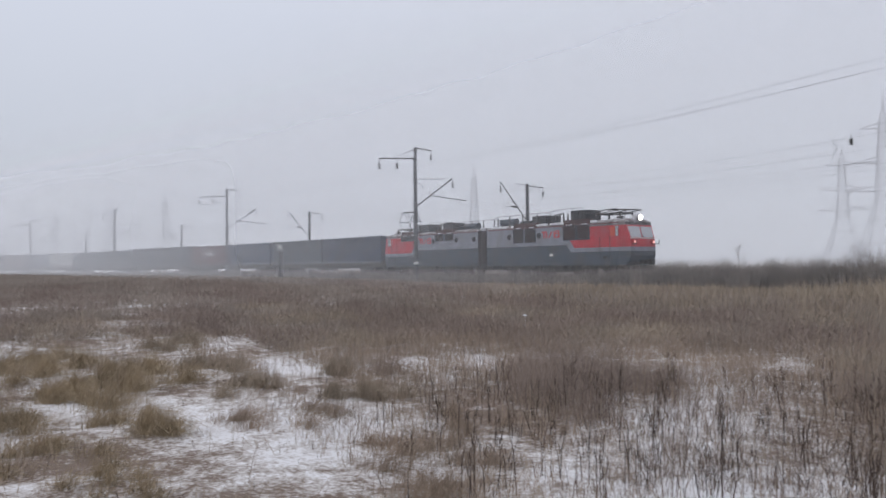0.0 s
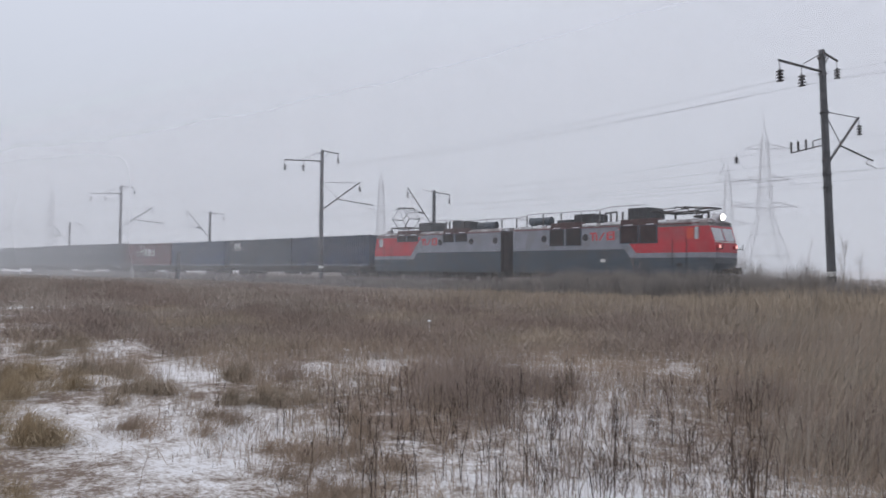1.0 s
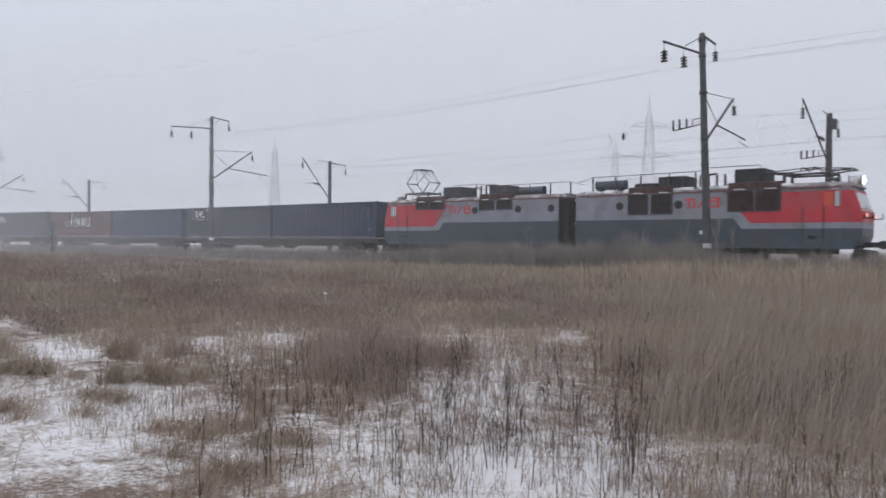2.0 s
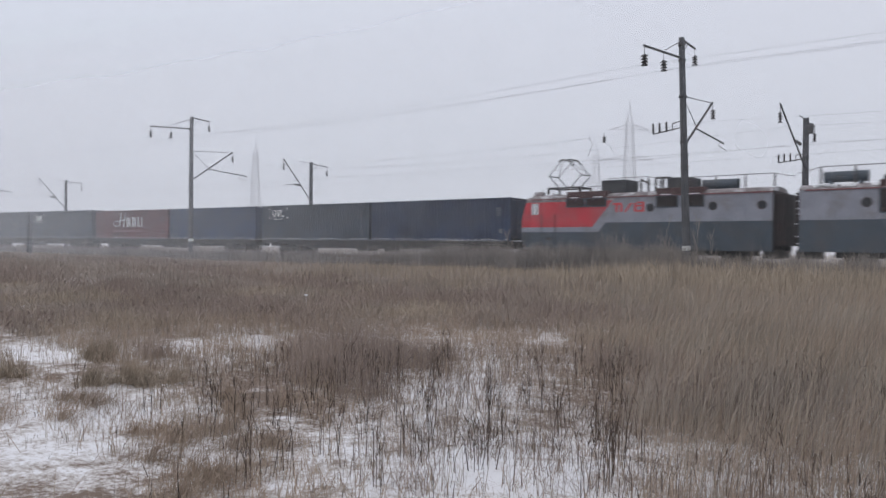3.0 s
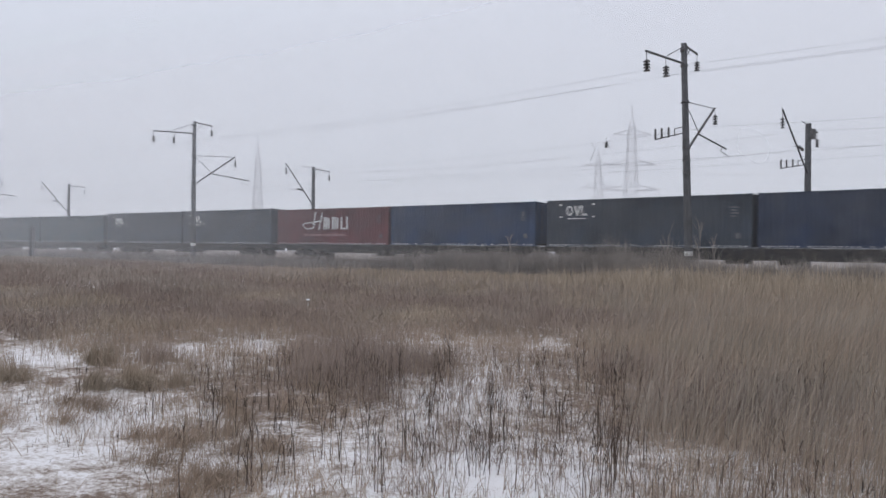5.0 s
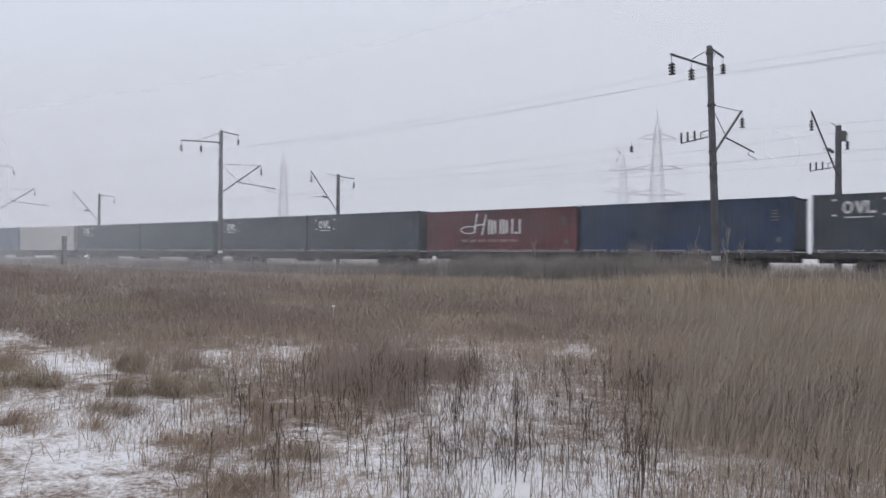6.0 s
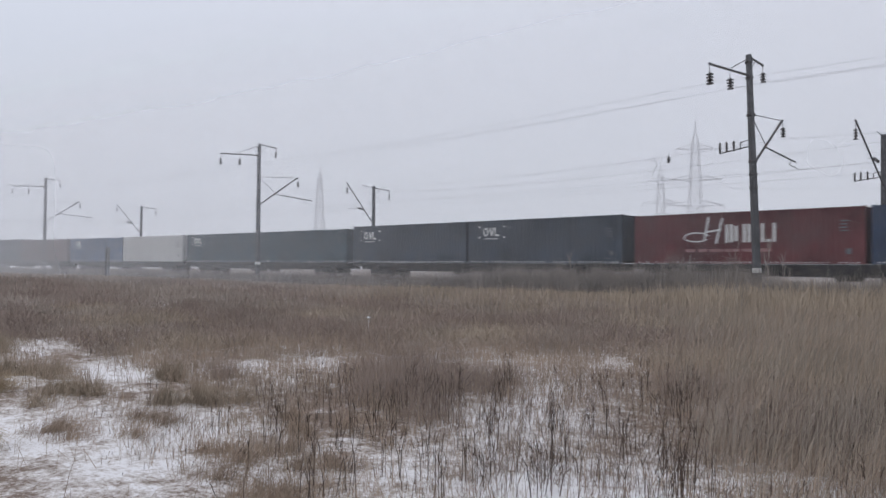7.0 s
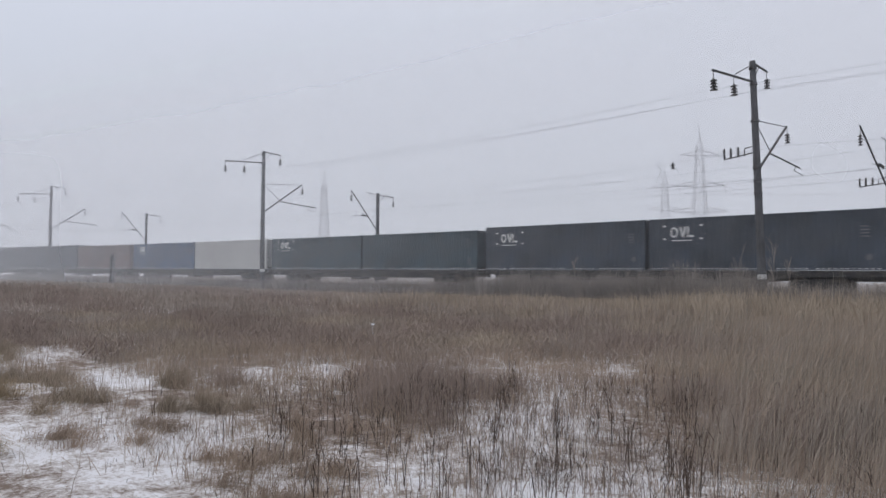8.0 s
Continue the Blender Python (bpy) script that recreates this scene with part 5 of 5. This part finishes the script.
# bleached grass: a belt before the railway and the taller clumps nearer by
chunks = list(tan_mid)
x, y = scatter(30000, -16, 4, 4, 30, lambda x, y: wedge(x, y) * right_hand(x, y, -29, -18) * (0.5 + 0.6 * patch(x, y, 1.8, 3.0)).clip(0, 1))
r = np.hypot(x, y)
chunks.append(blades(x, y, RNG.uniform(0.4, 1.05, len(x)), 0.0004 * r + 0.0015, 0.35, toward=0.75))
x, y = scatter(150000, -54, 6, 13, 36, lambda x, y: wedge(x, y) * smoothstep(-23, -13, line_d(x, y) + 4.0 * patch(x, y, 6, 7)) * (1 - smoothstep(-11, -7.5, line_d(x, y))) * smoothstep(-36, -19, x) * (0.75 + 0.5 * patch(x, y, 4.5, 3.0)).clip(0.1, 1))
r = np.hypot(x, y)
chunks.append(blades(x, y, RNG.uniform(0.3, 0.78, len(x)) * (1 + 0.25 * patch(x, y, 5, 1.0)) * (1 - 0.3 * smoothstep(-14, -8, line_d(x, y))) * (1 + 0.8 * smoothstep(-36, -22, bearing(x, y))), 0.0008 * r, 0.5))
x, y = scatter(120000, -20, 2, -3, 15, lambda x, y: wedge(x, y) * (np.hypot(x, y) > 3.6) * (1 - 0.9 * open_snow(x, y)) * (1 - 0.3 * stalk_field(x, y)) * (0.14 + 0.6 * patch(x, y, 1.3, 3.0) + 0.3 * patch(x, y, 3.1, 1.0)).clip(0.02, 1))
chunks.append(blades(x, y, RNG.uniform(0.10, 0.36, len(x)), 0.0045, 0.85, 0.1))
stuff("tan_grass", "tall bleached tan grass among the weeds", "grass", chunks, M_TAN)

# tussocks of long bleached grass, blown to one side
TUSSOCKS = [(-7.3, .2, .36), (-10.8, .3, .65), (-10.6, 1.25, .7), (-12.1, 1.9, .65), (-8.05, 1.25, .42), (-6.0, .70, .22), (-5.4, 0.9, .1), (-9.5, 2.86, .36), (-7.4, 2.72, .38), (-12.1, 3.05, .4), (-8.2, 3.9, .34),
            (-5.6, 3.3, .36), (-4.5, 2.8, .4), (-2.75, 6.7, .5), (-2.2, 6.3, .5), (-9.2, .1, .36), (-10.1, .8, .34), (-13.8, .9, .8), (-6.3, 4.15, .25), (-15.4, 2.9, .6), (-10.3, 4.4, .3)]
for tx, ty, s in TUSSOCKS:
    chunks = []
    wide = 1.5 if tx > -7.6 else 1.0
    for k in range(7):
        ox, oy, q0 = RNG.normal(0, 0.75 * s * wide), RNG.normal(0, 0.6 * s * wide), s * RNG.uniform(0.25, 0.65) * wide
        n = int(2100 * q0 / wide ** 1.5)
        a, q = RNG.uniform(0, 2 * np.pi, n), np.abs(RNG.normal(0, 0.6, n)) * q0
        x, y = tx + ox + q * np.cos(a) * 1.2, ty + oy + q * np.sin(a)
        chunks.append(blades(x, y, RNG.uniform(0.10, 0.40, n) * (0.7 + 0.5 * s) * (0.7 if tx > -7.6 else 1.0) * (1.1 - 0.4 * np.minimum(q / q0, 1.5)), 0.0038, 1.0, 0.0, toward=0.6))
    stuff("grass_tussock", "matted tussock of bleached grass in the snow", "tussock", chunks, M_OLIVE if tx < -5 and ty < 2.4 else M_LITTER if tx > -7.6 and ty > 2.4 else M_TAN)["group"] = "grass tussocks"

# thin dark stalks standing in the near snow
chunks = []
x, y = scatter(12000, -17, 2, 1, 17, lambda x, y: wedge(x, y) * (np.hypot(x, y) > 4.3) * (1 - smoothstep(6.0, 9.0, np.hypot(x, y))) * (1 - open_snow(x, y)) * (0.12 + 0.88 * smoothstep(-66, -46, np.degrees(np.arctan2(x, y)))) * (0.22 + 0.25 * patch(x, y, 2.6, 9.0) + 0.2 * patch(x, y, 0.9, 2.0)).clip(0.03, 1))
chunks.append(blades(x, y, RNG.uniform(0.12, 0.52, len(x)), RNG.uniform(0.0035, 0.008, len(x)), 0.3))
for j in range(6):
    k = RNG.random(len(x)) < 0.35
    bx, by = x[k] + RNG.normal(0, 0.02, k.sum()), y[k] + RNG.normal(0, 0.02, k.sum())
    T = blades(bx, by, RNG.uniform(0.06, 0.22, len(bx)), 0.006, 0.85)
    T[:, :, 2] += RNG.uniform(0.08, 0.42, len(bx))[:, None].astype(np.float32)
    chunks.append(T)
x, y = scatter(70000, -22, 1, -3, 16, lambda x, y: wedge(x, y) * (np.hypot(x, y) > 3.6) * (0.07 + 0.5 * (1 - open_snow(x, y))) * (0.5 + 0.7 * patch(x, y, 0.8, 1.0)).clip(0.05, 1))
chunks.append(blades(x, y, RNG.uniform(0.03, 0.2, len(x)), RNG.uniform(0.003, 0.007, len(x)), 0.7))
x, y = scatter(120000, -12, 1, 2, 13, lambda x, y: wedge(x, y) * stalk_field(x, y) * (np.hypot(x, y) > 4.0) * (0.45 + 0.6 * patch(x, y, 0.7, 5.0) + 0.4 * patch(x, y, 1.7, 3.0)).clip(0.03, 1))
wisps = blades(x, y, RNG.uniform(0.05, 0.38, len(x)), RNG.uniform(0.003, 0.0055, len(x)), 0.8, 0.05)
x, y = scatter(7600, -10, 1, 2, 10, lambda x, y: wedge(x, y) * stalk_field(x, y) * (1 - smoothstep(5.6, 7.6, np.hypot(x, y))) * (np.hypot(x, y) > 4.0) * (0.4 + 0.35 * patch(x, y, 1.1, 4.0)).clip(0.05, 1))
chunks.append(blades(x, y, RNG.uniform(0.12, 0.5, len(x)), RNG.uniform(0.0035, 0.007, len(x)), 0.22))
n = 260
fx, fy = RNG.uniform(-9, 1, n), RNG.uniform(2.6, 9, n)
k = (np.hypot(fx, fy) > 4.6) & (np.hypot(fx, fy) < 9.5) & (np.degrees(np.arctan2(fx, fy)) > -57 - 12 * RNG.random(n) ** 2) & (np.degrees(np.arctan2(fx, fy)) < -8)
for px0, py0 in zip(fx[k], fy[k]):
    m = RNG.integers(3, 9)
    qx, qy, hh = px0 + RNG.normal(0, 0.05, m), py0 + RNG.normal(0, 0.05, m), RNG.uniform(0.25, 0.7)
    chunks.append(blades(qx, qy, RNG.uniform(0.6, 1.05, m) * hh, RNG.uniform(0.005, 0.009, m), 0.3))
    T = blades(np.repeat(qx, 3), np.repeat(qy, 3), RNG.uniform(0.05, 0.16, 3 * m), 0.006, 0.9)
    T[:, :, 2] += (RNG.uniform(0.3, 0.8, 3 * m) * hh)[:, None].astype(np.float32)
    chunks.append(T)
stuff("brown_wisps", "fine brown grass wisps bent over the snow", "grass", [wisps], M_BRUSH)
stuff("dry_stalks", "thin dark dead weed stalks standing in snow", "stalks", chunks, M_STALK)

# grey twiggy weeds along the foot of the railway
chunks = []
x, y = scatter(280000, -120, 8, 15, 37, lambda x, y: smoothstep(-9.0, -6.5, line_d(x, y) + patch(x, y, 4, 3)) * (1 - smoothstep(-4.2, -3.2, line_d(x, y))) * (0.6 + 0.5 * patch(x, y, 4.5, 1.2) + 0.3 * patch(x, y, 1.6, 2.0)).clip(0.25, 1) * (0.6 + 0.4 * smoothstep(-56, -36, x)))
tall = 1.12 + 0.08 * smoothstep(-44, -26, x)
chunks.append(blades(x, y, RNG.uniform(0.5, 1.4, len(x)) * tall * (0.92 + 0.35 * patch(x, y, 5, 2.2)), RNG.uniform(0.012, 0.028, len(x)), 0.55))
x, y = scatter(30000, -34, -13, 28, 36, lambda x, y: smoothstep(-8.5, -7, line_d(x, y)) * (1 - smoothstep(-4.6, -3.8, line_d(x, y))) * (0.45 + 0.8 * patch(x, y, 2.8, 4.2)).clip(0.08, 1) * smoothstep(-34, -30, x) * (1 - smoothstep(-17, -13, x)))
for j in range(3):
    chunks.append(blades(x + RNG.normal(0, 0.08, len(x)), y, RNG.uniform(0.8, 1.75, len(x)) * (1 + 0.3 * patch(x, y, 2.6, 2.2)), RNG.uniform(0.010, 0.02, len(x)), 0.35))
x, y = scatter(70000, -115, -32, 12, 37, lambda x, y: smoothstep(-8.5, -7, line_d(x, y)) * (1 - smoothstep(-4.6, -3.8, line_d(x, y))) * (0.6 + 0.6 * patch(x, y, 6.0, 3.0)).clip(0.1, 1))
chunks.append(blades(x, y, RNG.uniform(0.8, 1.35, len(x)) * (1 + 0.15 * patch(x, y, 4.0, 1.0)), RNG.uniform(0.02, 0.04, len(x)), 0.45))
stuff("railside_weeds", "dark grey twiggy weeds at the foot of the track", "weeds", chunks, M_WEED)


def sapling(x, y, h, seed):
    rnd = random.Random(seed)
    s = thing("sapling", "thin bare sapling with a few upright twigs", "shrub", "bare saplings", at=pose(x, y, 0))
    bm = B()
    p = Vector((0, 0, -0.05))
    stem = [p]
    for k in range(5):
        p = p + Vector((rnd.uniform(-.06, .06), rnd.uniform(-.05, .05), h / 5))
        stem.append(p)
    for k, (a, b) in enumerate(zip(stem, stem[1:])):
        rod(bm, a, b, 0.018 - 0.003 * k, 0.015 - 0.003 * k, seg=6)
    part("stem", bm, M_WEED, s)
    for k in range(14):
        bm = B()
        i = rnd.randint(1, 4)
        a = stem[i].lerp(stem[i + 1], rnd.random())
        ang, l = rnd.uniform(0, 6.28), rnd.uniform(0.3, 0.9) * h * 0.45
        b = a + Vector((math.cos(ang) * l * 0.35, math.sin(ang) * l * 0.35, l))
        rod(bm, a, b, 0.008, 0.004, seg=5)
        c = a.lerp(b, 0.55)
        rod(bm, c, c + Vector((math.cos(ang + 1) * l * 0.3, math.sin(ang + 1) * l * 0.3, l * 0.4)), 0.005, 0.003, seg=4)
        part("twig", bm, M_WEED, s)


def shrub(x, y, h, w, seed):
    """A dense bare shrub: stems fanning out of one foot, each with side twigs."""
    rnd = np.random.default_rng(seed)
    s = thing("shrub", "dense bare grey-brown shrub at the foot of the track", "shrub", "bare railside shrubs", at=pose(x, y, 0))
    for name, n, lo, hi, wd in (("stems", 70, 0.55, 1.0, 0.022), ("twigs", 620, 0.2, 0.5, 0.012)):
        a, q = rnd.uniform(0, 2 * np.pi, n), np.sqrt(rnd.random(n)) * w
        bx, by, bz = q * np.cos(a) * 0.6, q * np.sin(a) * 0.6, np.zeros(n)
        l = rnd.uniform(lo, hi, n) * h
        if name == "twigs":
            u = rnd.uniform(0.15, 0.85, n)
            bx, by, bz = bx * (0.6 + 1.1 * u), by * (0.6 + 1.1 * u), u * h * (1 - 0.35 * (q / w) ** 2)
        ta = a + rnd.normal(0, 0.9, n)
        tl = l * np.abs(rnd.normal(0.25, 0.2, n))
        tx, ty, tz = bx + np.cos(ta) * tl, by + np.sin(ta) * tl, bz + np.sqrt(np.maximum(l * l - tl * tl, 0.1 * l * l)) * (1 if name == "stems" else 0.75)
        fa = rnd.uniform(0, 2 * np.pi, n)
        fx, fy = np.cos(fa) * wd / 2, np.sin(fa) * wd / 2
        V = np.stack([np.stack([bx - fx, by - fy, bz - 0.03], -1), np.stack([bx + fx, by + fy, bz - 0.03], -1), np.stack([bx - fy, by + fx, bz - 0.03], -1), np.stack([tx, ty, tz], -1)], 1)
        i = np.arange(n) * 4
        T = np.concatenate([np.stack([i, i + 1, i + 3], -1), np.stack([i + 1, i + 2, i + 3], -1), np.stack([i + 2, i, i + 3], -1)])
        part(name, numpy_mesh(name, V.reshape(-1, 3), np.zeros((0, 4), int), M_WEED, T), None, s)


srnd = random.Random(12)
for k in range(54):
    az = -41 + 19 * k / 33 + srnd.uniform(-0.5, 0.5)
    d = srnd.uniform(-8.2, -5.0)
    sx = 0.0
    for _ in range(8):
        sx = math.tan(radians(az)) * line_y(sx, d)
    shrub(sx, line_y(sx, d), (1.6 + 0.3 * math.sin(1.1 * k) + srnd.uniform(-0.3, 0.3)) * (0.72 if az > -21.5 else 1.12 if az > -31 else 1.0), srnd.uniform(0.6, 1.0), 100 + k)

for az, d, h, seed in ((-23.2, 22, 1.35, 1), (-21.5, 33, 2.6, 2), (-35.6, 31, 2.0, 3), (-23.6, 30, 2.3, 4), (-20.6, 31, 2.2, 5)):
    sx, sy = at_bearing(az, d)
    sapling(sx, sy, h, seed)

# a lump of snow caught on the reeds
lx, ly = at_bearing(-51.63, 17.2)
bm = B()
bmesh.ops.create_icosphere(bm, subdivisions=2, radius=0.035, matrix=Matrix.Translation((0, 0, 0.4)) @ Matrix.Diagonal((1.7, 1, 0.6, 1)))
rod(bm, (0, 0, -0.1), (0, 0, 0.4), 0.003)
tagged(new("snow_lump", mesh_of(bm, "snow_lump", M_SNOW, True)), "small lump of snow on a broken stalk", "snow").matrix_basis = pose(lx, ly, 0)


# ---- imitated distance haze: thin translucent sheets along the line ----
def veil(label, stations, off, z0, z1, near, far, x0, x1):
    me = strip("haze_veil", stations, [(off, z0), (off, z1)], veil_material("haze_sheet", near, far, x0, x1, z1))
    ob = tagged(new("haze_veil", me), label, "mist", kind="stuff")
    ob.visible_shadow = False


# sheets added to fade the train, masts and pylons behind them
veil("thin translucent haze sheet before the railway", np.arange(-340, 40, 4.0), -10.2, 0.0, 24, 0.035, 0.62, -12, -190)
veil("translucent haze sheet behind the railway", np.arange(-520, 200, 8.0), 16.0, -0.1, 50, 0.24, 0.24, 0, -200)
veil("dense translucent haze sheet over the far field", np.arange(-700, 400, 10.0), 60.0, -0.1, 60, 0.46, 0.34, 0, -200)
veil("thin translucent haze sheet over the field", np.arange(-300, -20, 4.0), -20.0, 0.0, 20, 0.0, 0.4, -20, -120)


# ---- the train runs along the line ----
TRAIN_T = [0.0, 0.5, 1.0, 1.5, 2.0, 2.5, 3.0, 3.5, 4.0, 4.5, 5.0, 5.5, 6.0, 6.5, 7.0, 7.5, 8.0]


def head(t):
    """Place of the first container's front along the line, in metres."""
    return -13.55 + 13.64 * (t - 4) + 0.0101 * (t - 4) ** 2


def run(ob, back, z=RAIL, turn=0.0, shift=0.0):
    walk(ob, [(t, line_pose(arc_x(head(t) + back), 0, z) @ pose(0, 0, 0, 0, 0, turn) @ pose(shift, 0, 0)) for t in TRAIN_T])


def roll_wheels(ob, sense=1):
    for w in [c for c in ob.children if c.name.startswith("wheelset")]:
        x, _, r = w.matrix_basis.translation
        walk(w, [(f / FPS, pose(x, 0, r, 0, sense * math.degrees((head(f / FPS) - head(0)) / r) % 360, 0)) for f in range(0, 8 * FPS + 1)])


def motions():
    roll_wheels(loco_front)
    roll_wheels(loco_rear, -1)
    for wg in WAGONS[:4]:
        roll_wheels(wg)
    run(loco_front, 16.95 + 8.05, shift=-8.05)
    run(loco_rear, 16.52 - 8.05, turn=180.0, shift=-8.05)
    for k, wg in enumerate(WAGONS):
        mid = -WAGON * k - (2 * CL + 0.3) / 2
        run(wg, mid)
        run(BOXES[2 * k], mid + CL / 2 + 0.15, RAIL + 1.275)
        run(BOXES[2 * k + 1], mid - CL / 2 - 0.15, RAIL + 1.275)


motions()
